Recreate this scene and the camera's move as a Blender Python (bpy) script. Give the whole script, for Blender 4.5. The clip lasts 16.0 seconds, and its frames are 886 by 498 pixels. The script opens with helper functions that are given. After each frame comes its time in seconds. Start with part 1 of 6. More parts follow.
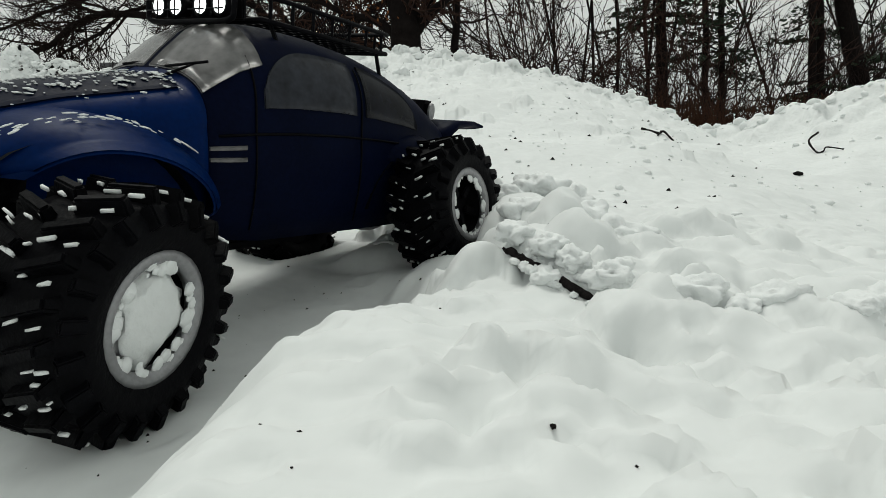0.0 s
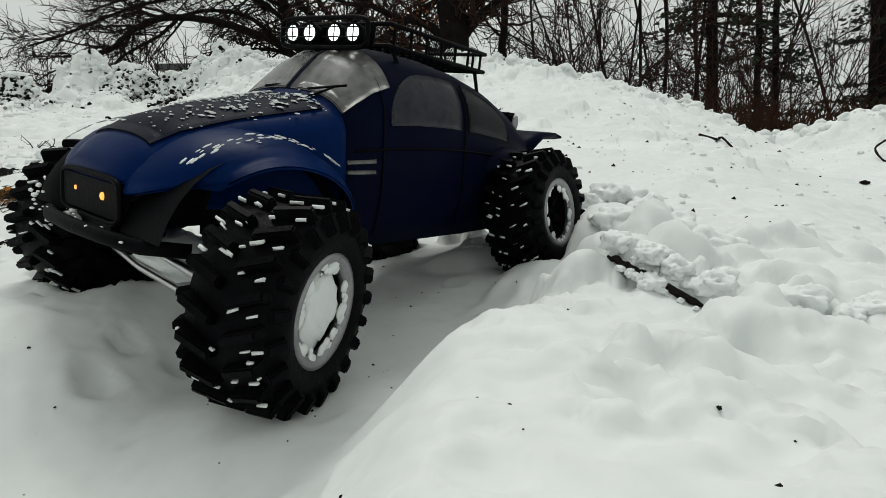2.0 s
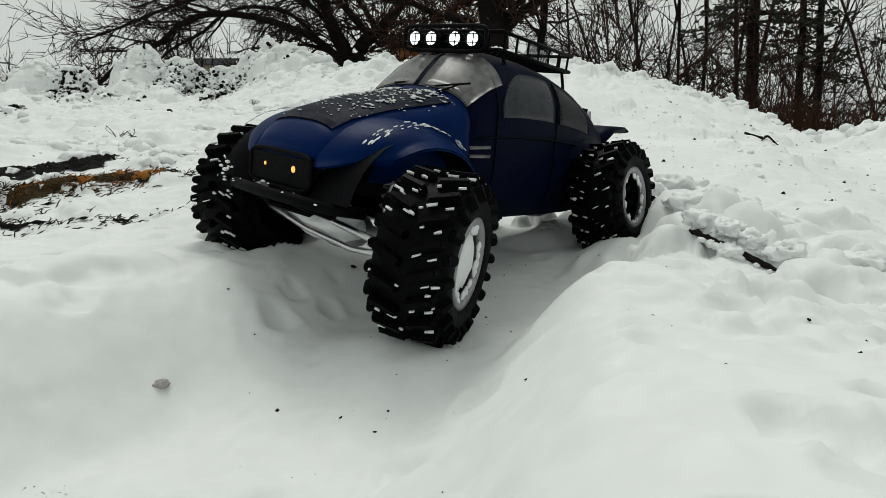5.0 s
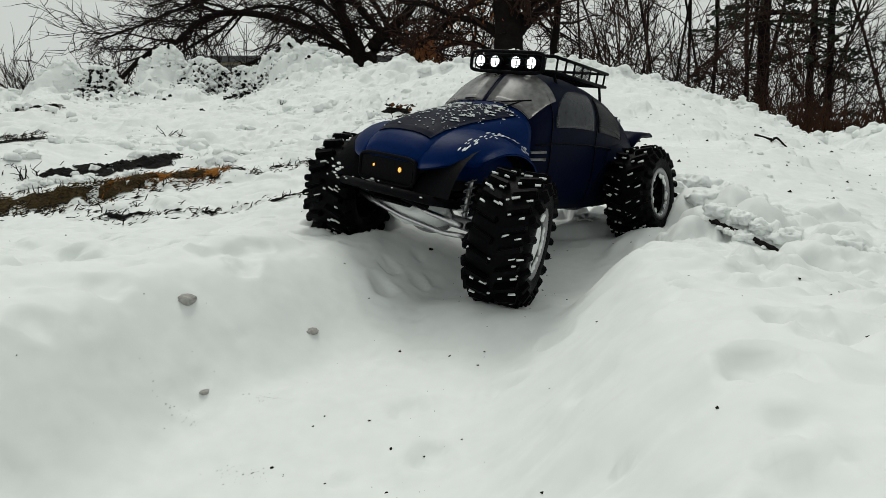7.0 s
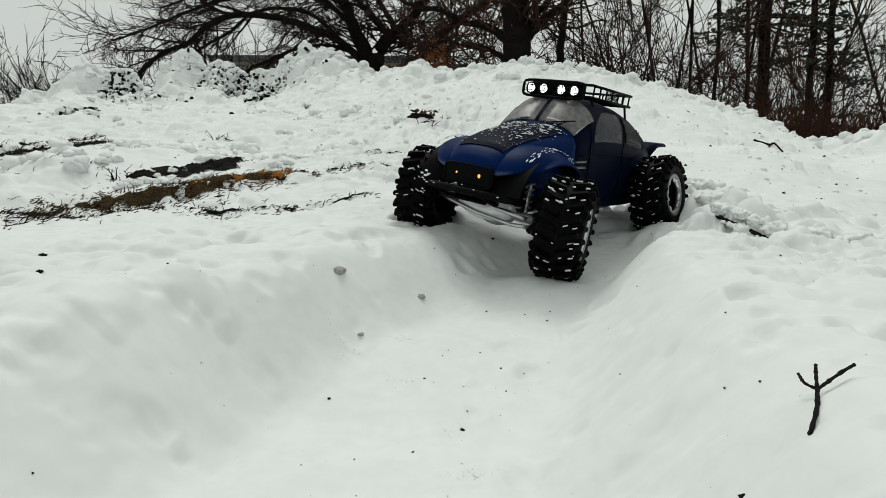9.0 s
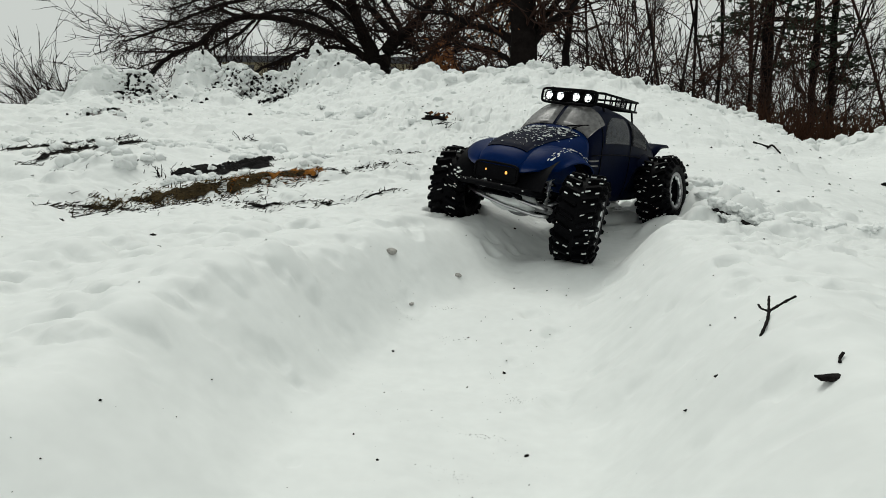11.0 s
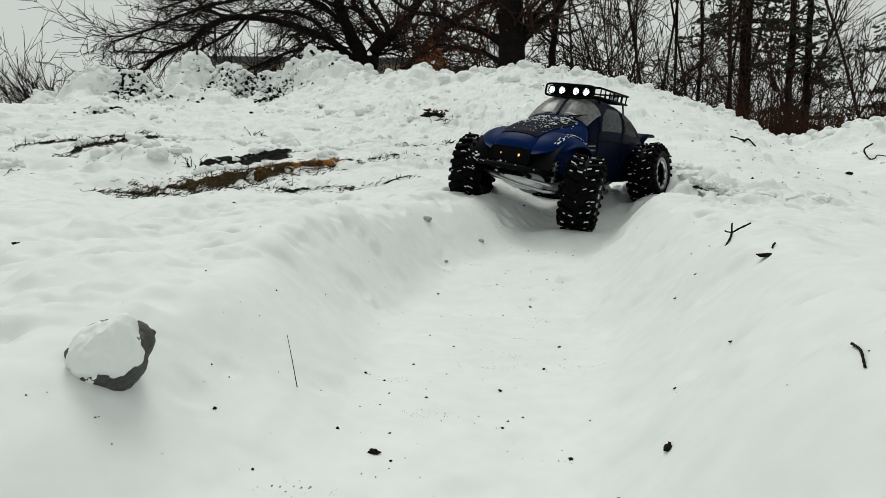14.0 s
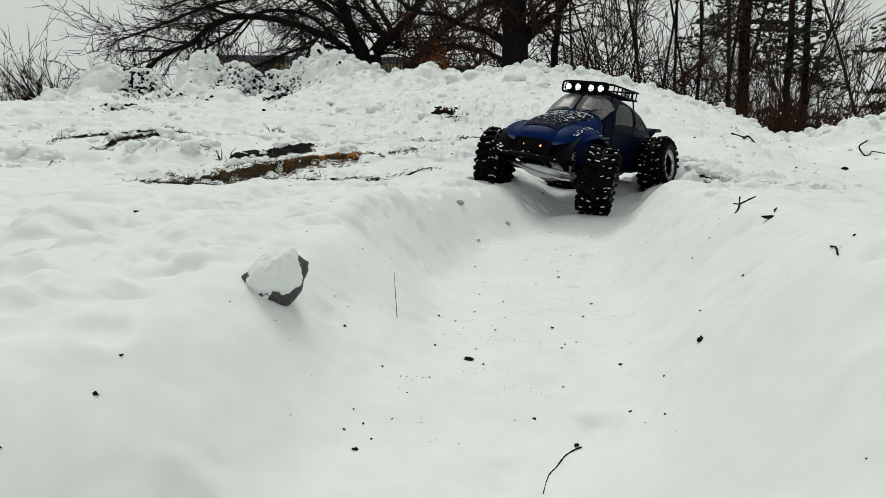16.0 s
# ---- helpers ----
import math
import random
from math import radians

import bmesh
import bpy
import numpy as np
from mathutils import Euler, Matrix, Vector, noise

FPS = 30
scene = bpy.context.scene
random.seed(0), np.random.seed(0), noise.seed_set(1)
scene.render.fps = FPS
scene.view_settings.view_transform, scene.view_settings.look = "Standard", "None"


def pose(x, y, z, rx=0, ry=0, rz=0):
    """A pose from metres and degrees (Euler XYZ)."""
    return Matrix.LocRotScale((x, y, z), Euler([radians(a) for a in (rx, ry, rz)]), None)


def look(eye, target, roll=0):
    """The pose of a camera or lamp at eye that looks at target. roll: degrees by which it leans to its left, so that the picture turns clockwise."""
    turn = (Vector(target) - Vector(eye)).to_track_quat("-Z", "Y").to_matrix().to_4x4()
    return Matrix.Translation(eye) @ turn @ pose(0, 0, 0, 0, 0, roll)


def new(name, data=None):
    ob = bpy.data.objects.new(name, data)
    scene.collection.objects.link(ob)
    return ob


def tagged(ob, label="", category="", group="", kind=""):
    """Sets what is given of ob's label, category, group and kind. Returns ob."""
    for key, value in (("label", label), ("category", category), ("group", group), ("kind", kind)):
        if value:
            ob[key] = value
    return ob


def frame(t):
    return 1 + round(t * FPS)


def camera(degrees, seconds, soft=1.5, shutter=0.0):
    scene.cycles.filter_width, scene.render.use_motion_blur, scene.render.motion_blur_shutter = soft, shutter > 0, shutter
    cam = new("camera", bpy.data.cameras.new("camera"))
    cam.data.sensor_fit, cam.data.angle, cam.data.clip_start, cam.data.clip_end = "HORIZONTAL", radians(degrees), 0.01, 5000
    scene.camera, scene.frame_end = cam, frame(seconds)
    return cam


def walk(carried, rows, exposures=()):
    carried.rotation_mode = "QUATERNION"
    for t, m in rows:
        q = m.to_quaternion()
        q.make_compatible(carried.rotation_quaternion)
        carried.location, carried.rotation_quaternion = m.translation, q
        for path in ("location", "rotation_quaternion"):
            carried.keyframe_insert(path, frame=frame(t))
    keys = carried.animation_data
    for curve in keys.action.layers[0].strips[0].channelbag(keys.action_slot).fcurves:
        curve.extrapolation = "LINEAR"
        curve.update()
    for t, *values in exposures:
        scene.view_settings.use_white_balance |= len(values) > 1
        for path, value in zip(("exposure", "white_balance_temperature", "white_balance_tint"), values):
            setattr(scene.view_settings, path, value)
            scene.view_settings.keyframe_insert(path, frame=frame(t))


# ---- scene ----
# The camera and its way: seconds, x, y, z, and the turns about x, y and z.
cam = camera(75.99, 16.0, soft=0.55)
PATH = [
    (0.0, 0.0001, -0.0000, 0.2300, 81.684, -0.082, 3.019),
    (0.5, -0.0073, -0.0069, 0.2313, 81.682, 0.147, 3.606),
    (1.0, -0.0194, -0.0171, 0.2346, 81.700, -0.021, 4.454),
    (1.5, -0.0366, -0.0307, 0.2391, 81.751, -0.421, 5.652),
    (2.0, -0.0566, -0.0503, 0.2403, 81.700, -0.737, 6.926),
    (2.5, -0.0722, -0.0705, 0.2378, 81.551, -1.088, 8.218),
    (3.0, -0.0825, -0.0869, 0.2332, 81.518, -1.309, 9.115),
    (3.5, -0.0884, -0.0987, 0.2268, 81.538, -1.508, 9.438),
    (4.0, -0.0979, -0.1149, 0.2252, 81.476, -1.601, 9.486),
    (6.5, -0.1562, -0.2535, 0.2307, 81.117, -1.751, 10.512),
    (7.0, -0.1687, -0.3016, 0.2302, 81.045, -1.878, 10.559),
    (7.5, -0.1855, -0.3609, 0.2355, 80.990, -1.794, 10.607),
    (8.0, -0.2008, -0.4051, 0.2342, 81.047, -2.206, 10.634),
    (8.5, -0.2115, -0.4486, 0.2335, 81.009, -2.229, 10.663),
    (9.0, -0.2300, -0.5051, 0.2401, 80.971, -2.064, 10.612),
    (11.5, -0.2544, -0.6684, 0.2300, 81.043, -2.324, 10.961),
    (12.0, -0.2576, -0.7078, 0.2216, 81.018, -2.271, 10.753),
    (12.5, -0.2630, -0.7437, 0.2197, 81.100, -2.130, 10.343),
    (13.0, -0.2672, -0.7643, 0.2136, 81.142, -2.259, 9.938),
    (13.5, -0.2765, -0.7854, 0.2072, 81.162, -2.133, 9.638),
    (14.0, -0.2915, -0.8084, 0.2015, 81.164, -2.057, 9.381),
    (14.5, -0.3069, -0.8333, 0.1968, 81.158, -2.106, 9.277),
    (15.0, -0.3177, -0.8656, 0.1927, 81.097, -2.179, 9.316),
    (15.5, -0.3233, -0.8932, 0.1878, 81.105, -2.209, 9.316),
    (16.0, -0.3345, -0.9200, 0.1800, 81.119, -2.196, 9.237),
]
walk(cam, [(t, pose(x, y, z, rx, ry, rz)) for t, x, y, z, rx, ry, rz in PATH],
     exposures=((0, 0.08, 6500, 4), (16, 0.08, 6500, 4)))

# ---- world and light: an overcast winter day ----
world = bpy.data.worlds.new("overcast_sky")
world.use_nodes = True
scene.world = world
wn = world.node_tree.nodes
wl = world.node_tree.links
sky = wn.new("ShaderNodeTexSky")
sky.sky_type = 'NISHITA'
sky.sun_disc = False
sky.sun_elevation = radians(64)
sky.sun_rotation = radians(-29)
sky.dust_density = 4.0
grey = wn.new("ShaderNodeHueSaturation")
grey.inputs["Saturation"].default_value = 0.06
clouds = wn.new("ShaderNodeMix")
clouds.data_type = 'RGBA'
clouds.inputs["Factor"].default_value = 0.9
clouds.inputs["B"].default_value = (6.6, 6.75, 6.6, 1)
wl.new(sky.outputs["Color"], grey.inputs["Color"])
wl.new(grey.outputs["Color"], clouds.inputs["A"])
wl.new(clouds.outputs["Result"], wn["Background"].inputs["Color"])
wn["Background"].inputs["Strength"].default_value = 0.088

sun_data = bpy.data.lights.new("sun", 'SUN')
sun_data.energy = 1.26
sun_data.angle = radians(28)
sun_data.color = (1.0, 0.97, 0.93)
sun = new("sun", sun_data)
sun.matrix_world = look((-1.2, 2.8, 5.2), (0, 0.6, 0))


# ---- materials ----
def node_material(name, colour, roughness=0.6, metallic=0.0, spread=0.25, scale=40.0, fine=400.0, bump=0.0,
                  bump_scale=60.0, specular=0.5, darker=None, coords="Object", coat=0.0, per_piece=0.0, bump_depth=0.01, bump_detail=6):
    """Principled material whose colour wanders at two scales, with a fine relief."""
    m = bpy.data.materials.new(name)
    m.use_nodes = True
    n, l = m.node_tree.nodes, m.node_tree.links
    p = n["Principled BSDF"]
    p.inputs["Roughness"].default_value = roughness
    p.inputs["Metallic"].default_value = metallic
    p.inputs["Specular IOR Level"].default_value = specular
    p.inputs["Coat Weight"].default_value = coat
    tc = n.new("ShaderNodeTexCoord")
    a = n.new("ShaderNodeTexNoise")
    a.inputs["Scale"].default_value = scale
    a.inputs["Detail"].default_value = 4
    b = n.new("ShaderNodeTexNoise")
    b.inputs["Scale"].default_value = fine
    b.inputs["Detail"].default_value = 2
    l.new(tc.outputs[coords], a.inputs["Vector"])
    l.new(tc.outputs[coords], b.inputs["Vector"])
    mean = n.new("ShaderNodeMath")
    mean.operation = 'ADD'
    l.new(a.outputs["Fac"], mean.inputs[0])
    l.new(b.outputs["Fac"], mean.inputs[1])
    ramp = n.new("ShaderNodeMapRange")
    ramp.inputs["From Min"].default_value = 0.6
    ramp.inputs["From Max"].default_value = 1.4
    l.new(mean.outputs[0], ramp.inputs["Value"])
    mix = n.new("ShaderNodeMix")
    mix.data_type = 'RGBA'
    low = darker or tuple(c * (1 - spread) for c in colour)
    high = tuple(min(1.0, c * (1 + spread)) for c in colour) if darker is None else colour
    mix.inputs["A"].default_value = (*low, 1)
    mix.inputs["B"].default_value = (*high, 1)
    l.new(ramp.outputs["Result"], mix.inputs["Factor"])
    out = mix.outputs["Result"]
    if per_piece:
        info = n.new("ShaderNodeObjectInfo")
        vary = n.new("ShaderNodeHueSaturation")
        span = n.new("ShaderNodeMapRange")
        span.inputs["To Min"].default_value = 1 - per_piece
        span.inputs["To Max"].default_value = 1 + per_piece
        l.new(info.outputs["Random"], span.inputs["Value"])
        l.new(span.outputs["Result"], vary.inputs["Value"])
        l.new(out, vary.inputs["Color"])
        out = vary.outputs["Color"]
    l.new(out, p.inputs["Base Color"])
    if bump:
        c = n.new("ShaderNodeTexNoise")
        c.inputs["Scale"].default_value = bump_scale
        c.inputs["Detail"].default_value = bump_detail
        l.new(tc.outputs[coords], c.inputs["Vector"])
        bn = n.new("ShaderNodeBump")
        bn.inputs["Strength"].default_value = bump
        bn.inputs["Distance"].default_value = bump_depth
        l.new(c.outputs["Fac"], bn.inputs["Height"])
        l.new(bn.outputs["Normal"], p.inputs["Normal"])
    return m


SNOW = node_material("snow", (0.715, 0.735, 0.728), 0.65, spread=0.05, scale=13, fine=55, bump=0.16, bump_scale=42, specular=0.25, bump_detail=1.2)
SNOW_BANK = node_material("ploughed_snow", (0.755, 0.775, 0.768), 0.7, spread=0.04, scale=5, fine=70, bump=0.55, bump_scale=20, specular=0.15, bump_depth=0.018)
SNOW_CLUMP = node_material("clumped_snow", (0.775, 0.795, 0.79), 0.7, spread=0.02, scale=12, fine=160, bump=0.3, bump_scale=80, specular=0.2)
BARK = node_material("dark_bark", (0.0085, 0.0068, 0.0064), 0.9, spread=0.5, scale=4, fine=30, bump=0.6, bump_scale=18, specular=0.04)
BARK_RED = node_material("reddish_bark", (0.027, 0.0135, 0.0098), 0.9, spread=0.45, scale=5, fine=40, bump=0.5, bump_scale=20, specular=0.1)
TWIG = node_material("bare_twigs", (0.0125, 0.0082, 0.0070), 0.85, spread=0.4, scale=6, fine=50, specular=0.04)
BRUSH = node_material("brown_brush", (0.042, 0.020, 0.012), 0.9, spread=0.5, scale=5, fine=60, specular=0.05)
NEEDLES = node_material("pine_needles", (0.018, 0.028, 0.016), 0.8, spread=0.5, scale=5, fine=50, specular=0.15)
DEAD_LEAF = node_material("dead_leaves", (0.14, 0.055, 0.02), 0.85, spread=0.5, scale=20, fine=150, specular=0.1)
DIRTY_SNOW = node_material("dirty_snow", (0.20, 0.19, 0.185), 0.85, spread=0.6, scale=16, fine=120, bump=0.6, bump_scale=60, specular=0.1)
SOIL = node_material("dark_soil", (0.0065, 0.006, 0.006), 0.95, spread=0.5, scale=18, fine=120, bump=0.8, bump_scale=90, specular=0.1)
GRASS_BASE = node_material("trodden_turf", (0.040, 0.028, 0.013), 0.95, spread=0.7, scale=30, fine=180, bump=1.0, bump_scale=120, specular=0.05)
GRASS_RUST = node_material("rust_brown_grass", (0.24, 0.096, 0.020), 0.9, spread=0.6, scale=25, fine=150, specular=0.05)
GRASS = node_material("winter_grass", (0.105, 0.072, 0.026), 0.9, spread=0.85, scale=14, fine=150, bump=0.8, bump_scale=120, specular=0.05)
DRY_STALK = node_material("dry_stalk", (0.020, 0.016, 0.012), 0.9, spread=0.4, scale=30, fine=200, specular=0.1)


# ---- helpers for meshes ----
def mesh_object(name, verts, faces, material, parent=None, smooth=True, label=""):
    me = bpy.data.meshes.new(name)
    me.from_pydata([tuple(v) for v in verts], [], [tuple(f) for f in faces])
    if smooth:
        me.polygons.foreach_set("use_smooth", [True] * len(me.polygons))
    me.materials.append(material)
    me.update()
    ob = new(name, me)
    if parent is not None:
        ob.parent = parent
    if label:
        tagged(ob, label)
    return ob


def part(name, bm, material, parent, label="", smooth=False):
    """Links a bmesh as one mesh object under a thing or a part."""
    me = bpy.data.meshes.new(name)
    bm.to_mesh(me)
    bm.free()
    if smooth:
        me.polygons.foreach_set("use_smooth", [True] * len(me.polygons))
    me.materials.append(material)
    ob = new(name, me)
    if parent is not None:
        ob.parent = parent
    if label:
        tagged(ob, label)
    return ob


class Tubes:
    """Gathers tapered tubes along polylines into one mesh."""

    def __init__(self):
        self.v, self.f = [], []

    def add(self, points, radii, sides=5, cap=True):
        points = [Vector(p) for p in points]
        base = len(self.v)
        count = len(points)
        ref = Vector((0.31, 0.17, 0.93))
        for i, p in enumerate(points):
            d = points[min(i + 1, count - 1)] - points[max(i - 1, 0)]
            if d.length < 1e-9:
                d = Vector((0, 0, 1))
            d.normalize()
            u = d.cross(ref)
            if u.length < 0.05:
                u = d.cross(Vector((1, 0, 0)))
            u.normalize()
            w = d.cross(u)
            for k in range(sides):
                a = 2 * math.pi * k / sides
                self.v.append(p + radii[i] * (math.cos(a) * u + math.sin(a) * w))
        for i in range(count - 1):
            for k in range(sides):
                a, b = base + i * sides + k, base + i * sides + (k + 1) % sides
                self.f.append((a, b, b + sides, a + sides))
        if cap:
            self.f.append(tuple(base + k for k in reversed(range(sides))))
            self.f.append(tuple(base + (count - 1) * sides + k for k in range(sides)))

    def make(self, name, material, parent=None, label="", smooth=True):
        return mesh_object(name, self.v, self.f, material, parent, smooth, label)


# ---- where the toy car stands: its wheels press into the snow ----
WB, TRACK, RADIUS = 0.360, 0.258, 0.0735
CAR = pose(-0.139, 0.682, 0.1745, 5.5, 1.1, -119.4)
FRONT_AXLE = pose(0, 0, 0, -13.9, 0, 0)
BODY = pose(0, 0, 0.02, -12.2, 0, 0) @ pose(0.10, 0, 0.002, 0, -1.6, 0) @ pose(-0.10, 0, -0.02)
WHEELS = [CAR @ (FRONT_AXLE if x else pose(0, 0, 0)) @ Vector((x, s * TRACK / 2, 0)) for x in (WB, 0.0) for s in (1, -1)]
HEADING = (CAR.to_3x3() @ Vector((1, 0, 0))).xy.normalized()


def near_wheel(x, y, margin=0.0):
    for c in WHEELS:
        d = Vector((x - c.x, y - c.y))
        if abs(d.dot(HEADING)) < 0.05 + margin and abs(d.x * HEADING.y - d.y * HEADING.x) < 0.045 + margin:
            return True
    return False


# ---- the snow-covered ground: one sheet from the trench to the horizon ----
def hash_grid(ix, iy, seed):
    h = (ix * 374761393 + iy * 668265263 + seed * 974634541) & 0xFFFFFFFF
    h = ((h ^ (h >> 13)) * 1274126177) & 0xFFFFFFFF
    return ((h ^ (h >> 16)) & 0xFFFF) / 65535.0


def value_noise(x, y, seed):
    ix, iy = np.floor(x).astype(np.int64), np.floor(y).astype(np.int64)
    fx, fy = x - ix, y - iy
    fx, fy = fx ** 3 * (fx * (6 * fx - 15) + 10), fy ** 3 * (fy * (6 * fy - 15) + 10)
    a, b = hash_grid(ix, iy, seed), hash_grid(ix + 1, iy, seed)
    c, d = hash_grid(ix, iy + 1, seed), hash_grid(ix + 1, iy + 1, seed)
    return (a + (b - a) * fx) * (1 - fy) + (c + (d - c) * fx) * fy - 0.5


def rough(x, y, size, octaves, seed, fall=0.5):
    total, amp, f = 0, 1.0, 1.0 / size
    for o in range(octaves):
        total = total + amp * value_noise(x * f + 17.3 * o, y * f - 9.1 * o, seed + o)
        amp, f = amp * fall, f * 2.03
    return total


def rubble(x, y, size, seed):
    """Broken lumps side by side: the height of each lump and how deep the gap round it lies, both 0 to 1."""
    u, v = x / size + 0.35 * value_noise(x / size * 1.7, y / size * 1.7, seed + 7), y / size + 0.35 * value_noise(x / size * 1.7 + 5, y / size * 1.7, seed + 8)
    ix, iy = np.floor(u).astype(np.int64), np.floor(v).astype(np.int64)
    first = np.full(u.shape, 9.0)
    second = np.full(u.shape, 9.0)
    tall = np.zeros(u.shape)
    for a in (-1, 0, 1):
        for b in (-1, 0, 1):
            cx, cy = ix + a, iy + b
            d = np.hypot(cx + hash_grid(cx, cy, seed) - u, cy + hash_grid(cx, cy, seed + 1) - v)
            closer = d < first
            second = np.where(closer, first, np.minimum(second, d))
            tall = np.where(closer, hash_grid(cx, cy, seed + 2), tall)
            first = np.where(closer, d, first)
    return tall, np.exp(-(second - first) / 0.12)


def smooth_step(a, b, x):
    t = np.clip((x - a) / (b - a), 0, 1)
    return t * t * (3 - 2 * t)


def hump(x, y, cx, cy, rx, ry, turn=0.0):
    c, s = math.cos(radians(turn)), math.sin(radians(turn))
    u, v = (c * (x - cx) + s * (y - cy)) / rx, (-s * (x - cx) + c * (y - cy)) / ry
    return np.exp(-(u * u + v * v))


# the crest of the ploughed bank: how high it stands along x
CREST_X = (-12, -8.5, -6.35, -5.83, -5.33, -4.91, -4.64, -4.44, -4.25, -4.11, -4.04, -3.99, -3.74, -3.68, -3.3, -3.18, -2.9, -2.66, -2.56, -2.25, -2.05, -1.63, -1.28, -0.94,
           -0.6, -0.15, 0.17, 0.4, 0.58, 0.75, 0.88, 1.04, 1.2, 1.45, 1.7, 2.6, 5.0)
CREST_Z = (0.05, 0.15, 0.58, 0.72, 0.86, 1.00, 1.02, 0.95, 0.78, 0.85, 0.95, 1.19, 1.20, 1.07, 1.06, 0.95, 1.06, 1.10, 1.22, 1.20, 1.05, 0.93, 0.85, 0.82,
           0.89, 0.82, 0.75, 0.64, 0.58, 0.53, 0.46, 0.37, 0.42, 0.50, 0.58, 0.75, 0.8)


def crest_y(x):
    return np.where(x < -2.6, 4.77, np.maximum(4.77 - 0.6 * (x + 2.6), 1.9))


def trench_x(y):
    return np.interp(y, (-2.0, -0.9, -0.55, -0.25, -0.05, 0.12, 0.27, 0.42, 0.6, 0.9, 1.2, 1.5), (-0.46, -0.42, -0.375, -0.33, -0.335, -0.31, -0.255, -0.19, -0.17, -0.165, -0.02, 0.15))


def trench_floor(y):
    return np.interp(y, (-2.0, -1.0, -0.5, -0.06, 0.12, 0.37, 0.8, 1.05, 1.4),
                     (-0.04, -0.01, 0.03, 0.005, 0.035, 0.07, 0.130, 0.142, 0.20))


def ground_form(x, y):
    """The large forms of the snow: the slope, the trench, the ridges beside it and the bank."""
    wide_slope = np.interp(y, (-3, -0.9, -0.3, 0.3, 0.7, 1.1, 1.5, 2.1, 3.0, 4.2, 6), (0.06, 0.08, 0.11, 0.13, 0.145, 0.165, 0.255, 0.37, 0.50, 0.60, 0.62))
    near_left = np.interp(y, (-3, -0.9, -0.5, -0.3, -0.1, 0.16, 0.55, 1.0), (0.06, 0.090, 0.100, 0.105, 0.128, 0.118, 0.152, 0.165))
    near_right = np.interp(y, (-3, -0.9, -0.6, -0.3, 0.0, 0.28, 0.5, 0.8, 1.1), (0.10, 0.150, 0.155, 0.138, 0.146, 0.148, 0.152, 0.150, 0.165))
    off = x - trench_x(y)
    lane = smooth_step(1.25, 0.85, y)
    base = wide_slope + lane * (near_left - wide_slope) * smooth_step(0.05, -0.12, off) * smooth_step(-1.1, -0.6, off)
    base = base + lane * (near_right - wide_slope) * smooth_step(0.0, 0.12, off) * smooth_step(0.75, 0.40, off)
    far_left = np.interp(y, (-3, -0.4, 0.0, 0.3, 0.58, 0.70, 0.85, 1.0, 1.45, 2.1, 3.0, 4.2), (0.06, 0.088, 0.115, 0.112, 0.105, 0.125, 0.188, 0.205, 0.245, 0.38, 0.50, 0.60))
    base = base + (far_left - base) * smooth_step(-0.50, -0.80, x)
    base = base - 0.30 * smooth_step(-4.4, -6.6, x) * smooth_step(1.8, 4.5, y)
    base = base + 0.045 * hump(x, y, -0.45, 1.50, 0.5, 0.35)
    base = base - 0.09 * smooth_step(0.40, 0.95, x) * smooth_step(2.7, 1.8, y) * smooth_step(0.2, 0.8, y)
    base = base - 0.16 * smooth_step(0.3, 1.1, x) * smooth_step(1.7, 2.5, y)
    base = base + 0.020 * hump(x, y, -0.09, 0.27, 0.05, 0.07)
    base = base + 0.026 * hump(x, y, -0.03, 0.66, 0.12, 0.07, -20) + 0.022 * hump(x, y, -0.07, 0.70, 0.09, 0.05)
    close = smooth_step(1.0, 0.6, y) * smooth_step(-1.0, -0.7, x)
    base = base + (0.018 - 0.010 * close) * rough(x, y, 0.30, 3, 3) + (0.016 - 0.011 * close) * rough(x, y, 0.11, 3, 4, 0.6) * smooth_step(0.12, 0.3, np.abs(off))
    # the trench
    half = np.interp(y, (-4.0, -0.9, -0.55, -0.05, 0.12, 0.27, 0.42, 0.8), (0.15, 0.15, 0.15, 0.165, 0.150, 0.12, 0.12, 0.18)) + 0.012 * rough(x, y, 0.12, 2, 9)
    half = half + np.where(off < 0, 0.055, 0.02) * rough(0 * x + 3.0, y, 0.26, 2, 19) * smooth_step(0.45, 0.1, y)
    half = half - np.where(off < 0, 0.04, 0.0) * smooth_step(-0.2, -0.45, y)
    wide = np.where(off > 0, 0.095, 0.075)
    inside = smooth_step(half + wide, half - 0.06, np.abs(off)) * smooth_step(1.55, 1.15, y)
    floor = trench_floor(y) + 0.006 * rough(x, y, 0.09, 3, 21) + 0.02 * (off / 0.15) ** 2 * 0.3
    base = base * (1 - inside) + floor * inside
    # the ditch with the grass
    base = base - 0.03 * hump(x, y, -1.10, 0.72, 0.34, 0.07, 30)
    # the bank
    cy = crest_y(x)
    top = np.interp(x, CREST_X, CREST_Z)
    reach = np.interp(x, (-2.4, -1.8, 0.0, 0.6), (1.5, 1.7, 1.5, 0.9))
    front = np.clip((y - (cy - reach)) / reach, 0, 1)
    lift = front ** np.interp(x, (-2.8, -2.0, -1.2), (3.6, 2.2, 1.15))
    z = base * (1 - lift) + np.maximum(top, base) * lift
    behind = np.clip((y - cy) / 1.2, 0, 1)
    z = z * (1 - behind) + np.minimum(z, 0.05) * behind
    chunky = smooth_step(0.15, 0.8, front) * np.where(y > cy + 0.3, 0.2, 1)
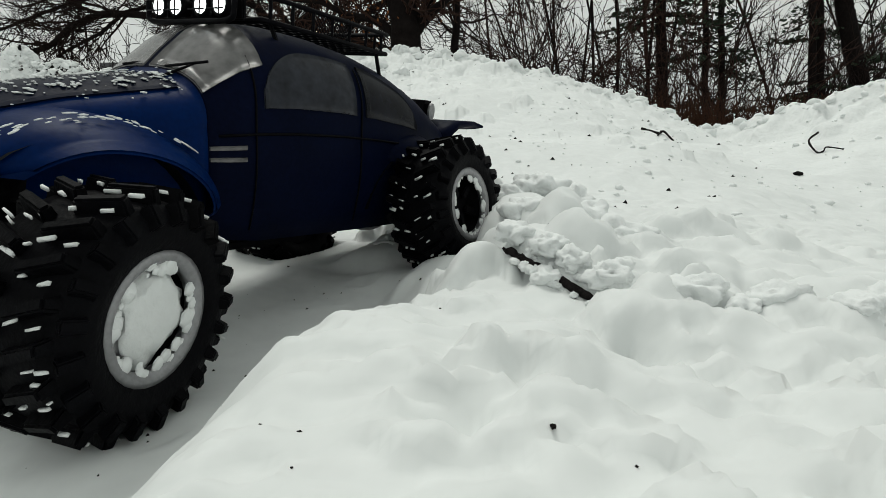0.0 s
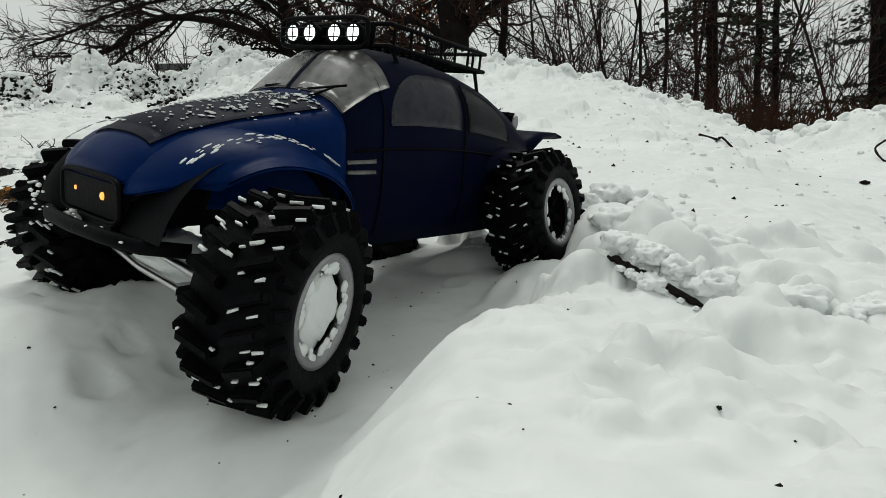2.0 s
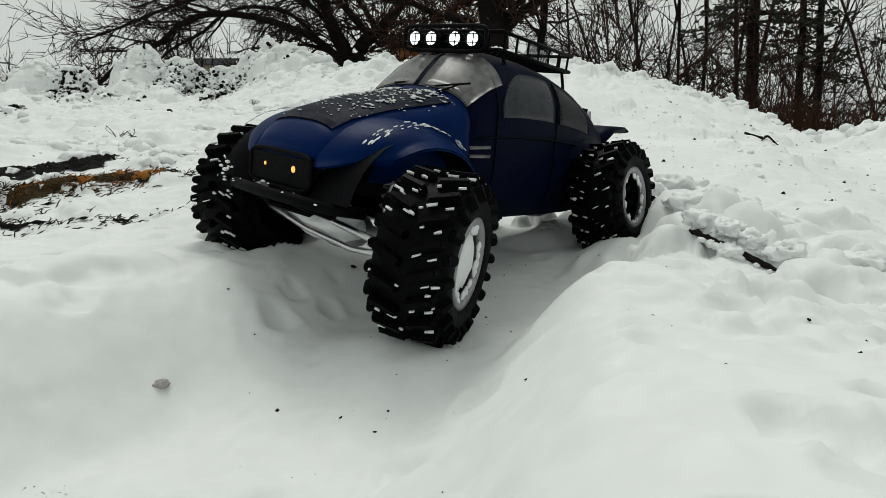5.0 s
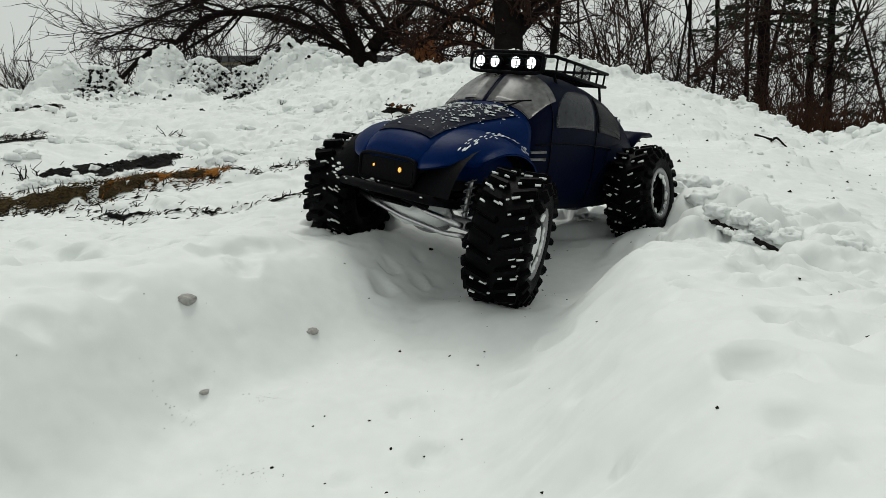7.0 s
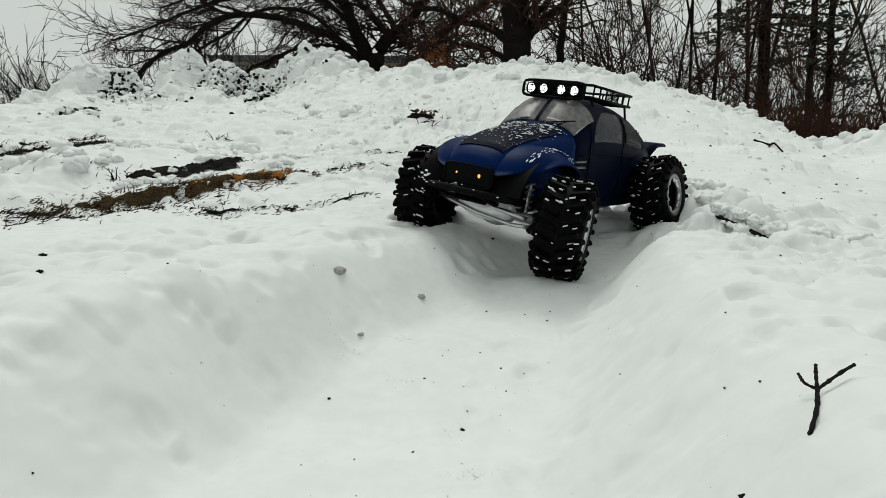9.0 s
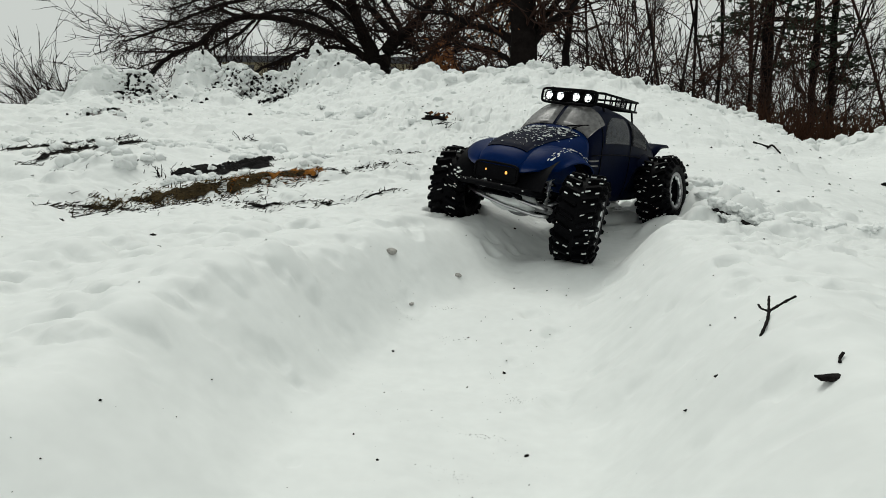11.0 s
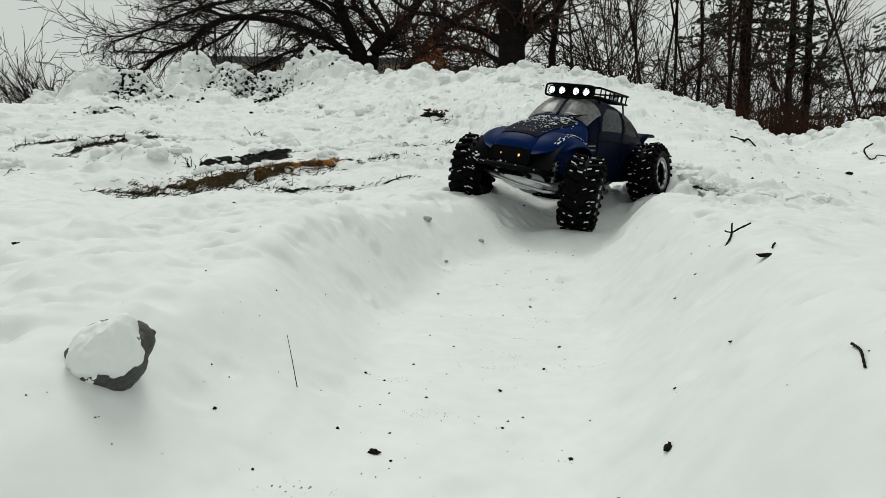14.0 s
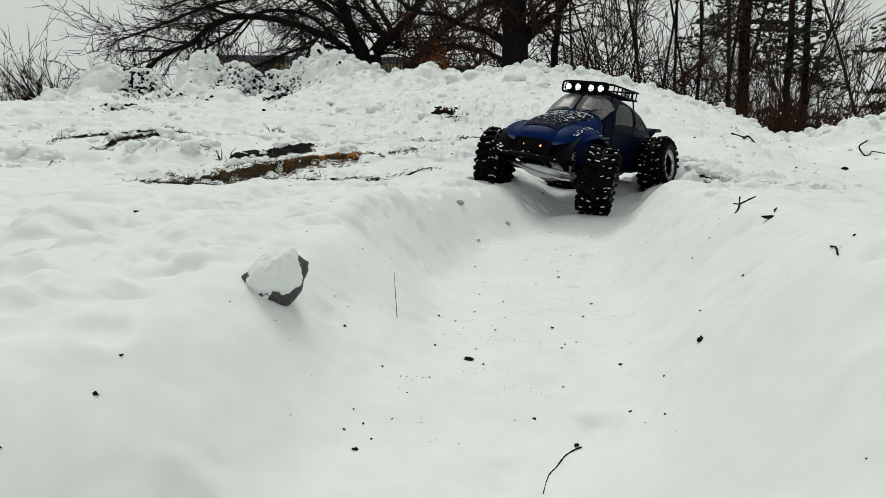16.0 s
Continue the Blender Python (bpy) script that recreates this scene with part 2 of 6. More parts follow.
    away = np.clip((cy - 1.2) / 3.5, 0.35, 1)
    tall, gap = rubble(x, y, 0.21, 51)
    broken = np.clip(0.5 + 1.6 * rough(x, y, 0.55, 2, 41), 0, 1)
    tall2, gap2 = rubble(x, y, 0.065, 61)
    calm = 1 - 0.65 * smooth_step(-2.6, -1.8, x)
    z = z + chunky * away * (0.11 * rough(x, y, 0.42, 5, 31, 0.66) + calm * broken * (0.08 * (tall - 0.5) - 0.08 * gap) + 0.5 * calm * (1.1 - broken) * (0.035 * (tall2 - 0.5) - 0.04 * gap2))
    # broken lumps thrown out beside the trench, and finer ones on the slope to the left
    tall3, gap3 = rubble(x, y, 0.070, 71)
    tall4, gap4 = rubble(x, y, 0.026, 81)
    thrown = smooth_step(0.20, 0.30, off) * smooth_step(0.75, 0.5, off) * smooth_step(0.05, 0.22, y) * smooth_step(0.95, 0.75, y)
    slope = smooth_step(0.85, 1.3, y) * smooth_step(0.1, -0.5, x) * (1 - chunky)
    mild = smooth_step(0.22, 0.4, np.abs(off)) * smooth_step(1.2, 0.6, y) * smooth_step(-1.2, -0.8, y)
    z = z + thrown * (0.006 * (tall3 - 0.5) - 0.006 * gap3 + 0.006 * (tall4 - 0.5) - 0.006 * gap4)
    z = z + slope * (0.022 * (tall3 - 0.5) - 0.012 * gap3 + 0.010 * (tall4 - 0.5) - 0.006 * gap4)
    z = z + mild * (0.006 * (tall3 - 0.5) - 0.004 * gap3)
    return z


def spread_lines(parts):
    out = []
    for a, b, step in parts:
        out += list(np.arange(a, b - 1e-9, step))
    return out


far = [1.25 ** k for k in range(1, 27)]
GX = np.array([-6.3 - 0.6 * k for k in reversed(far)] + spread_lines([(-6.3, -3.0, 0.030), (-3.0, -1.3, 0.016), (-1.3, -0.76, 0.0075), (-0.76, 0.44, 0.004), (0.44, 0.75, 0.0075), (0.75, 2.7, 0.015), (2.7, 6.0, 0.04)]) + [6.0 + 0.6 * k for k in far])
GY = np.array([-4.0 - 0.6 * k for k in reversed(far)] + spread_lines([(-4.0, -1.25, 0.03), (-1.25, -0.96, 0.0075), (-0.96, 0.84, 0.004), (0.84, 1.35, 0.0075), (1.35, 5.3, 0.018)]) + [5.3 + 0.6 * k for k in far])
XX, YY = np.meshgrid(GX, GY)
GZ = ground_form(XX, YY)
G0 = GZ.copy()


def stamp(cx, cy, r, rise, squash=1.0):
    """Sets a rounded clod of snow into the sheet."""
    i0, i1 = np.searchsorted(GX, (cx - 1.45 * r, cx + 1.45 * r))
    j0, j1 = np.searchsorted(GY, (cy - 1.45 * r * squash, cy + 1.45 * r * squash))
    if i1 - i0 < 2 or j1 - j0 < 2:
        return
    gx, gy = XX[j0:j1, i0:i1], YY[j0:j1, i0:i1]
    d2 = ((gx - cx) ** 2 + ((gy - cy) / squash) ** 2) / (r * r)
    centre = G0[min(np.searchsorted(GY, cy), len(GY) - 1), min(np.searchsorted(GX, cx), len(GX) - 1)]
    d2 = d2 * (1 + 1.3 * value_noise(gx / (0.5 * r), gy / (0.5 * r), int(cx * 997) % 89))
    keep = 0.15 if cy < 1.4 else 0.6
    cap = keep * centre + (1 - keep) * G0[j0:j1, i0:i1] + rise * (np.sqrt(np.clip(1 - d2, 0, 1)) - 0.25)
    GZ[j0:j1, i0:i1] = np.where(d2 < 1, np.maximum(GZ[j0:j1, i0:i1], cap), GZ[j0:j1, i0:i1])


rng = random.Random(5)
# clods all over the face and the crest of the bank
for k in range(1700):
    x = rng.uniform(-6.2, 2.6)
    back = abs(rng.gauss(0, 0.55))
    y = float(crest_y(np.array(x))) - back + 0.1
    if x < -2.0 and rng.random() < 0.6:
        continue
    r = rng.choice((rng.uniform(0.014, 0.035), rng.uniform(0.02, 0.075))) * (1.25 if back < 0.25 else 1.0) * min(1.0, max(0.4, y / 4.4))
    rise, squash = r * rng.uniform(0.4, 0.95), rng.uniform(0.7, 1.2)
    if back < 0.14 or k % 3 == 0:
        stamp(x, y, r, rise * (1.0 if back < 0.14 else 0.45), squash)
# broken blocks along the crest, and crumbs where it runs down to the dip
for k in range(46):
    x = rng.uniform(-5.6, -0.6)
    y = float(crest_y(np.array(x))) - abs(rng.gauss(0, 0.16)) + 0.06
    r = rng.uniform(0.07, 0.15)
    stamp(x, y, r, r * rng.uniform(0.45, 0.8), rng.uniform(0.7, 1.2))
for k in range(900):
    x = rng.uniform(-1.2, 2.8)
    y = float(crest_y(np.array(x))) - abs(rng.gauss(0, 0.12)) + 0.06
    r = rng.uniform(0.010, 0.030)
    stamp(x, y, r, r * rng.uniform(0.6, 1.1), rng.uniform(0.7, 1.2))
# smaller clods strewn over the slope below the bank
for k in range(1500):
    x, y = rng.uniform(-4.5, 1.8), rng.uniform(0.6, 3.6)
    if abs(x - float(trench_x(np.array(y)))) < 0.3 and y < 1.5:
        continue
    if x > -0.35 and rng.random() < 0.75:
        continue
    r = rng.uniform(0.012, 0.05)
    stamp(x, y, r, r * rng.uniform(0.3, 0.8))
# clods thrown out along the ridge beside the trench
for k in range(420):
    x, y = rng.gauss(0.10, 0.13), rng.uniform(-0.05, 0.75)
    if x - float(trench_x(np.array(y))) < 0.24 - 0.02 * rng.random():
        continue
    r = rng.uniform(0.008, 0.034)
    stamp(x, y, r, r * rng.uniform(0.1, 0.3), rng.uniform(0.7, 1.3))
for k in range(130):
    y = rng.uniform(-0.9, 0.7)
    x = float(trench_x(np.array(y))) - rng.uniform(0.22, 0.5)
    r = rng.uniform(0.015, 0.05)
    stamp(x, y, r, r * rng.uniform(0.12, 0.4))
# the large clods heaped beside the wheels and the crevice
for x, y, r, h in ((0.045, 0.60, 0.065, 0.055), (0.105, 0.55, 0.060, 0.05), (-0.035, 0.56, 0.045, 0.035), (0.12, 0.46, 0.05, 0.03),
                   (0.105, 0.40, 0.03, 0.020), (0.15, 0.35, 0.032, 0.016),
                   (-0.03, 0.72, 0.05, 0.035), (0.03, 0.70, 0.04, 0.045), (0.085, 0.80, 0.055, 0.075), (0.05, 0.76, 0.035, 0.07),
                   (0.14, 0.75, 0.08, 0.035), (-0.10, 0.68, 0.06, 0.03), (0.24, 0.62, 0.07, 0.03)):
    stamp(x, y, r, h)
# the near snow has slumped and softened
i0, i1 = np.searchsorted(GX, (-0.75, 0.43))
j0, j1 = np.searchsorted(GY, (-0.95, 0.83))
for k in range(4):
    near = GZ[j0:j1, i0:i1]
    near = 0.25 * np.roll(near, 1, 0) + 0.5 * near + 0.25 * np.roll(near, -1, 0)
    near = 0.25 * np.roll(near, 1, 1) + 0.5 * near + 0.25 * np.roll(near, -1, 1)
    GZ[j0 + 6:j1 - 6, i0 + 6:i1 - 6] = near[6:-6, 6:-6]
# fresh clods on the near ridge, lying in groups, and the snow pushed up round the front wheel
G0 = GZ.copy()
rng = random.Random(17)
for k in range(1100):
    x, y = rng.gauss(0.10, 0.14), rng.uniform(0.02, 0.72)
    if x - float(trench_x(np.array(y))) < 0.26 or rough(np.array(x), np.array(y), 0.12, 2, 33) < 0.0:
        continue
    r = 0.004 + 0.018 * rng.random() ** 2
    stamp(x, y, r, r * rng.uniform(0.3, 0.8), rng.uniform(0.7, 1.3))
for k in range(420):
    y = rng.uniform(-0.95, 0.25)
    x = float(trench_x(np.array(y))) - rng.uniform(0.20, 0.48)
    if math.hypot(x + 0.52, y + 0.55) < 0.05 or rough(np.array(x), np.array(y), 0.10, 2, 37) < -0.08:
        continue
    r = 0.006 + 0.026 * rng.random() ** 1.6
    stamp(x, y, r, r * rng.uniform(0.25, 0.55), rng.uniform(0.7, 1.3))
for x, y, r, h in ((0.000, 0.432, 0.030, 0.036), (0.080, 0.440, 0.036, 0.046), (0.050, 0.470, 0.032, 0.038), (0.030, 0.50, 0.03, 0.04), (0.075, 0.53, 0.035, 0.04), (0.082, 0.305, 0.024, 0.022), (0.105, 0.325, 0.022, 0.024), (0.128, 0.340, 0.024, 0.022),
                   (0.175, 0.315, 0.022, 0.020), (0.202, 0.300, 0.020, 0.020), (0.150, 0.272, 0.014, 0.010), (0.115, 0.245, 0.024, 0.010), (0.140, 0.225, 0.020, 0.011), (0.035, 0.270, 0.022, 0.010),
                   (-0.005, 0.335, 0.022, 0.012), (0.165, 0.42, 0.034, 0.016),
                   ):
    stamp(x, y, r, h)
for x, y, r, h in ((-0.145, 0.800, 0.022, 0.030), (-0.110, 0.795, 0.026, 0.040), (-0.075, 0.800, 0.024, 0.032), (-0.045, 0.795, 0.028, 0.036), (-0.010, 0.800, 0.030, 0.036), (0.025, 0.830, 0.03, 0.040),
                   (-0.080, 0.760, 0.040, 0.022), (-0.030, 0.750, 0.040, 0.026), (0.030, 0.95, 0.06, 0.040), (0.00, 0.90, 0.045, 0.030)):
    stamp(x, y, r, h)
# dents where clods have rolled and snow has dropped from above
for k in range(1000):
    x, y = rng.uniform(-0.75, 0.38), rng.uniform(-0.75, 0.75)
    off_line = abs(x - float(trench_x(np.array(y))))
    if off_line < 0.17 and rng.random() < 0.75:
        continue
    r = 0.0045 + 0.011 * rng.random() ** 2
    pi0, pi1 = np.searchsorted(GX, (x - 2.5 * r, x + 2.5 * r))
    pj0, pj1 = np.searchsorted(GY, (y - 2.5 * r, y + 2.5 * r))
    px, py = XX[pj0:pj1, pi0:pi1], YY[pj0:pj1, pi0:pi1]
    d2 = ((px - x) ** 2 + (py - y) ** 2) / (r * r) * (1 + 0.9 * value_noise(px / (0.7 * r), py / (0.7 * r), k))
    GZ[pj0:pj1, pi0:pi1] += r * rng.uniform(0.2, 0.6) * (0.25 * np.exp(-((np.sqrt(d2) - 1.4) / 0.35) ** 2) - np.exp(-d2 ** 2))
# the slit under the clods, where a dark rod stands in for shade
SLIT_A, SLIT_B = Vector((0.024, 0.421, 0.171)), Vector((0.081, 0.357, 0.146))
run = (SLIT_B - SLIT_A).xy
along = ((XX - SLIT_A.x) * run.x + (YY - SLIT_A.y) * run.y) / run.length_squared
across = ((XX - SLIT_A.x) * run.y - (YY - SLIT_A.y) * run.x) / run.length
slit_z = SLIT_A.z + (SLIT_B.z - SLIT_A.z) * np.clip(along, 0, 1)
ends = smooth_step(-0.12, 0.0, along) * smooth_step(1.12, 1.0, along)
before = ends * smooth_step(-0.003, 0.002, across) * smooth_step(0.06, 0.02, across)
GZ = np.where(before > 0, GZ * (1 - before) + np.minimum(GZ, slit_z - 0.006) * before, GZ)
after = ends * smooth_step(-0.002, -0.007, across) * smooth_step(-0.05, -0.02, across)
GZ = np.where(after > 0, GZ * (1 - after) + np.maximum(GZ, slit_z + 0.008) * after, GZ)
# the hollow under the black sheet, and the snow round the stone, the twig and the stalk
GZ += 0.014 * hump(XX, YY, -0.194, -0.623, 0.04, 0.06) + 0.014 * hump(XX, YY, -0.442, -0.475, 0.03, 0.05)
fine_zone = smooth_step(0.9, 0.7, YY) * smooth_step(-1.0, -0.75, YY) * smooth_step(-0.85, -0.7, XX) * smooth_step(0.5, 0.4, XX)
wall = smooth_step(0.10, 0.2, np.abs(XX - trench_x(YY)))
rise_y, rise_x = np.gradient(GZ, GY, GX)
flat_enough = 1 - 0.8 * smooth_step(0.35, 0.9, np.hypot(rise_x, rise_y))
puffy = flat_enough * np.clip(0.55 + 1.5 * rough(XX, YY, 0.20, 2, 79), 0.1, 1.2) * (0.25 + 0.75 * wall) * smooth_step(-1.3, -0.9, XX) * smooth_step(1.0, 0.6, XX) * smooth_step(1.6, 1.1, YY)
puffy = puffy * (1 - 0.55 * smooth_step(-0.52, -0.70, XX)) * (0.45 + 0.55 * np.maximum(smooth_step(0.05, 0.18, XX - trench_x(YY)) * smooth_step(-0.75, -0.35, YY), smooth_step(-0.16, -0.24, XX - trench_x(YY)) * smooth_step(0.3, 0.0, YY)))
GZ += puffy * (0.006 * np.abs(rough(XX, YY, 0.075, 2, 85)) + 0.007 * np.abs(rough(XX, YY, 0.034, 2, 86)) + 0.007 * np.abs(rough(XX, YY, 0.017, 1, 87)) - 0.004)
face = smooth_step(1.6, 1.0, crest_y(XX) - YY) * smooth_step(1.6, 2.2, YY) * smooth_step(8, 5.5, YY)
GZ += face * (0.10 * np.abs(rough(XX, YY, 0.34, 3, 88)) + 0.020 * np.abs(rough(XX, YY, 0.09, 3, 89)) - 0.025) * np.clip(0.6 + 1.2 * rough(XX, YY, 0.7, 2, 90), 0.15, 1.2) * np.clip((crest_y(XX) - 1.6) / 3.0, 0.15, 1)
slant = smooth_step(0.9, 1.3, YY) * smooth_step(0.5, -0.2, XX) * (1 - face) * smooth_step(8, 5.5, YY)
GZ += np.clip(0.3 + 1.9 * rough(XX, YY, 0.45, 2, 97), 0.15, 1.5) * slant * (1 + 0.35 * smooth_step(-0.4, -0.9, XX) * smooth_step(1.2, 1.6, YY)) * (0.035 * np.abs(rough(XX, YY, 0.11, 2, 91)) + 0.020 * np.abs(rough(XX, YY, 0.045, 2, 92)) - 0.012) * np.clip(0.6 + 1.4 * rough(XX, YY, 0.5, 2, 93), 0.1, 1.2)
GZ -= 0.035 * hump(XX, YY, -1.22, 0.40, 0.24, 0.17)
GZ -= 0.012 * hump(XX, YY, -0.093, -0.215, 0.05, 0.05)
for x, y, r, h in ((-1.50, 0.76, 0.10, 0.030), (-1.62, 0.86, 0.11, 0.034), (-1.44, 0.90, 0.08, 0.030), (-1.52, 1.02, 0.09, 0.030), (-1.40, 1.10, 0.07, 0.022)):
    GZ += h * hump(XX, YY, x, y, r, r) * (0.8 + 0.6 * np.abs(rough(XX, YY, 0.06, 2, 95)))
bare = np.clip(1.6 * hump(XX, YY, -1.225, 0.96, 0.15, 0.22, 0), 0, 1)
GZ = GZ * (1 - bare) + bare * (0.148 + 0.22 * (YY - 0.80) + 0.012 * rough(XX, YY, 0.05, 2, 94))
GZ += flat_enough * fine_zone * (0.3 + 0.7 * wall) * (0.012 * rough(XX, YY, 0.06, 4, 78, 0.55) * np.clip(0.6 + 1.2 * rough(XX, YY, 0.25, 2, 79), 0.15, 1.2))
GZ += (0.0030 + 0.0045 * smooth_step(1.5, 3.5, YY)) * rough(XX, YY, 0.05, 3, 77, 0.6) * smooth_step(8, 4, np.abs(YY))


# soft mounds on the shoulder beside the stone, and scratches down the trench walls
mounds = random.Random(29)
for k in range(34):
    mx, my, mr = mounds.uniform(-0.95, -0.50), mounds.uniform(-0.75, 0.25), mounds.uniform(0.03, 0.075)
    if math.hypot(mx + 0.517, my + 0.546) < 0.07 or math.hypot(mx + 0.32, my + 0.9) < 0.25:
        continue
    GZ += mounds.uniform(0.004, 0.011) * hump(XX, YY, mx, my, mr, mr * mounds.uniform(0.7, 1.2)) * (0.8 + 0.7 * np.abs(rough(XX, YY, 0.05, 2, 96)))
beside = XX - trench_x(YY)
GZ += 0.0075 * rough(0.16 * XX, YY, 0.020, 3, 121) * smooth_step(0.10, 0.15, beside) * smooth_step(0.30, 0.20, beside) * smooth_step(-0.75, -0.5, YY) * smooth_step(0.45, 0.3, YY)
GZ += 0.0022 * rough(0.16 * XX, YY, 0.024, 3, 123) * smooth_step(-0.10, -0.14, beside) * smooth_step(-0.24, -0.18, beside) * smooth_step(-0.4, -0.2, YY) * smooth_step(0.45, 0.3, YY)
# the snow carries the stone and the twig
for px, py, pz, pr in ((-0.517, -0.546, 0.083, 0.055), (-0.112, -0.252, 0.1385, 0.065)):
    here = GZ[np.searchsorted(GY, py), np.searchsorted(GX, px)]
    GZ += (pz - here) * np.exp(-(np.hypot(XX - px, YY - py) / pr) ** 2)
# snow scraped level along the two lines of stubble
for x0, y0, x1, y1 in ((-1.755, 0.78, -1.88, 1.40), (-1.985, 0.80, -2.03, 1.54)):
    t = np.clip(((XX - x0) * (x1 - x0) + (YY - y0) * (y1 - y0)) / ((x1 - x0) ** 2 + (y1 - y0) ** 2), 0, 1)
    d = np.hypot(XX - x0 - t * (x1 - x0), YY - y0 - t * (y1 - y0))
    level = np.interp(y0 + t * (y1 - y0), (0.58, 0.70, 0.85, 1.0, 1.45, 2.1), (0.105, 0.125, 0.188, 0.205, 0.250, 0.38)) + 0.012
    GZ = GZ + (level - GZ) * np.exp(-(d / 0.075) ** 4)
# each wheel rests in a hollow of its own shape
for c in WHEELS:
    ahead = (XX - c.x) * HEADING.x + (YY - c.y) * HEADING.y
    aside_by = np.abs((XX - c.x) * HEADING.y - (YY - c.y) * HEADING.x)
    pad = np.exp(-(ahead / 0.075) ** 4 - (aside_by / 0.075) ** 4)
    low = c.z - RADIUS + 0.006
    GZ = GZ + pad * np.clip(low - GZ, 0, 0.12)
    tread = c.z + 0.004 - np.sqrt(np.clip((RADIUS + 0.002) ** 2 - ahead ** 2, 0, 1))
    inside = (np.abs(ahead) < RADIUS) & (aside_by < 0.052)
    GZ = np.where(inside, np.minimum(GZ, tread + np.clip(aside_by - 0.042, 0, 1) * 1.5), GZ)


def ground_z(x, y):
    i = int(np.clip(np.searchsorted(GX, x) - 1, 0, len(GX) - 2))
    j = int(np.clip(np.searchsorted(GY, y) - 1, 0, len(GY) - 2))
    u, v = (x - GX[i]) / (GX[i + 1] - GX[i]), (y - GY[j]) / (GY[j + 1] - GY[j])
    return float((GZ[j, i] * (1 - u) + GZ[j, i + 1] * u) * (1 - v) + (GZ[j + 1, i] * (1 - u) + GZ[j + 1, i + 1] * u) * v)


nx, ny = len(GX), len(GY)
ground_mesh = bpy.data.meshes.new("ground")
ground_mesh.vertices.add(nx * ny)
ground_mesh.vertices.foreach_set("co", np.stack([XX, YY, GZ], -1).astype(np.float32).ravel())
idx = np.arange(nx * ny).reshape(ny, nx)
quads = np.stack([idx[:-1, :-1], idx[:-1, 1:], idx[1:, 1:], idx[1:, :-1]], -1).reshape(-1, 4)
ground_mesh.loops.add(quads.size)
ground_mesh.loops.foreach_set("vertex_index", quads.astype(np.int32).ravel())
ground_mesh.polygons.add(len(quads))
ground_mesh.polygons.foreach_set("loop_start", np.arange(0, quads.size, 4, dtype=np.int32))
ground_mesh.polygons.foreach_set("use_smooth", np.ones(len(quads), dtype=bool))
ground_mesh.update(calc_edges=True)
ground_mesh.materials.append(SNOW)
ground_mesh.materials.append(SNOW_BANK)
# the ploughed bank is coarser snow; the two mingle along its foot
middle_x, middle_y = 0.25 * (XX[:-1, :-1] + XX[1:, :-1] + XX[:-1, 1:] + XX[1:, 1:]), 0.25 * (YY[:-1, :-1] + YY[1:, :-1] + YY[:-1, 1:] + YY[1:, 1:])
coarse = (crest_y(middle_x) - middle_y < 1.35 + 1.2 * rough(middle_x, middle_y, 0.3, 4, 95)) & (middle_y > 1.7) & (middle_y < 6)
ground_mesh.polygons.foreach_set("material_index", coarse.astype(np.int32).ravel())
tagged(new("ground", ground_mesh), "deep trodden snow with a driven trench and ploughed bank", "snow ground", kind="structure")

# ---- the radio-controlled toy car ----
PAINT_BLUE = node_material("blue_paint", (0.0002, 0.0105, 0.062), 0.38, spread=0.2, scale=20, fine=300, bump=0.03, bump_scale=200, specular=0.035)
PAINT_BLACK = node_material("black_paint", (0.0016, 0.0032, 0.0130), 0.42, spread=0.3, scale=25, fine=300, bump=0.03, bump_scale=200, specular=0.02)
PLASTIC = node_material("black_plastic", (0.0025, 0.0025, 0.0035), 0.55, spread=0.3, scale=60, fine=500, bump=0.1, bump_scale=300, specular=0.04)
RUBBER = node_material("wet_black_rubber", (0.0022, 0.0022, 0.003), 0.5, spread=0.35, scale=60, fine=400, bump=0.15, bump_scale=250, per_piece=0.3, specular=0.04)
STEEL = node_material("grey_metal", (0.55, 0.55, 0.56), 0.28, metallic=1.0, spread=0.15, scale=60, fine=400, bump=0.05, bump_scale=200)
ALLOY = node_material("dull_alloy", (0.30, 0.30, 0.31), 0.45, metallic=0.7, spread=0.2, scale=50, fine=300, bump=0.1, bump_scale=150)
PANE = node_material("fogged_clear_plastic", (0.115, 0.112, 0.112), 0.25, spread=0.5, scale=22, fine=120, specular=0.4)
MID_PANE = node_material("misted_grey_plastic", (0.018, 0.020, 0.026), 0.25, spread=0.6, scale=40, fine=140, specular=0.12)
DARK_PANE = node_material("smoked_plastic", (0.0050, 0.0056, 0.0085), 0.25, spread=0.7, scale=30, fine=120, specular=0.06)


def glow(name, colour, strength):
    m = bpy.data.materials.new(name)
    m.use_nodes = True
    n, l = m.node_tree.nodes, m.node_tree.links
    p = n["Principled BSDF"]
    t = n.new("ShaderNodeTexNoise")
    t.inputs["Scale"].default_value = 350
    mixed = n.new("ShaderNodeMix")
    mixed.data_type = 'RGBA'
    mixed.inputs["A"].default_value = (*colour, 1)
    mixed.inputs["B"].default_value = (*[c * 0.6 for c in colour], 1)
    l.new(t.outputs["Fac"], mixed.inputs["Factor"])
    l.new(mixed.outputs["Result"], p.inputs["Emission Color"])
    p.inputs["Base Color"].default_value = (*colour, 1)
    p.inputs["Emission Strength"].default_value = strength
    return m


LAMP_WHITE = glow("lit_white_lamp", (0.95, 0.98, 1.0), 2.6)
LAMP_AMBER = glow("lit_amber_lamp", (1.0, 0.48, 0.10), 1.1)

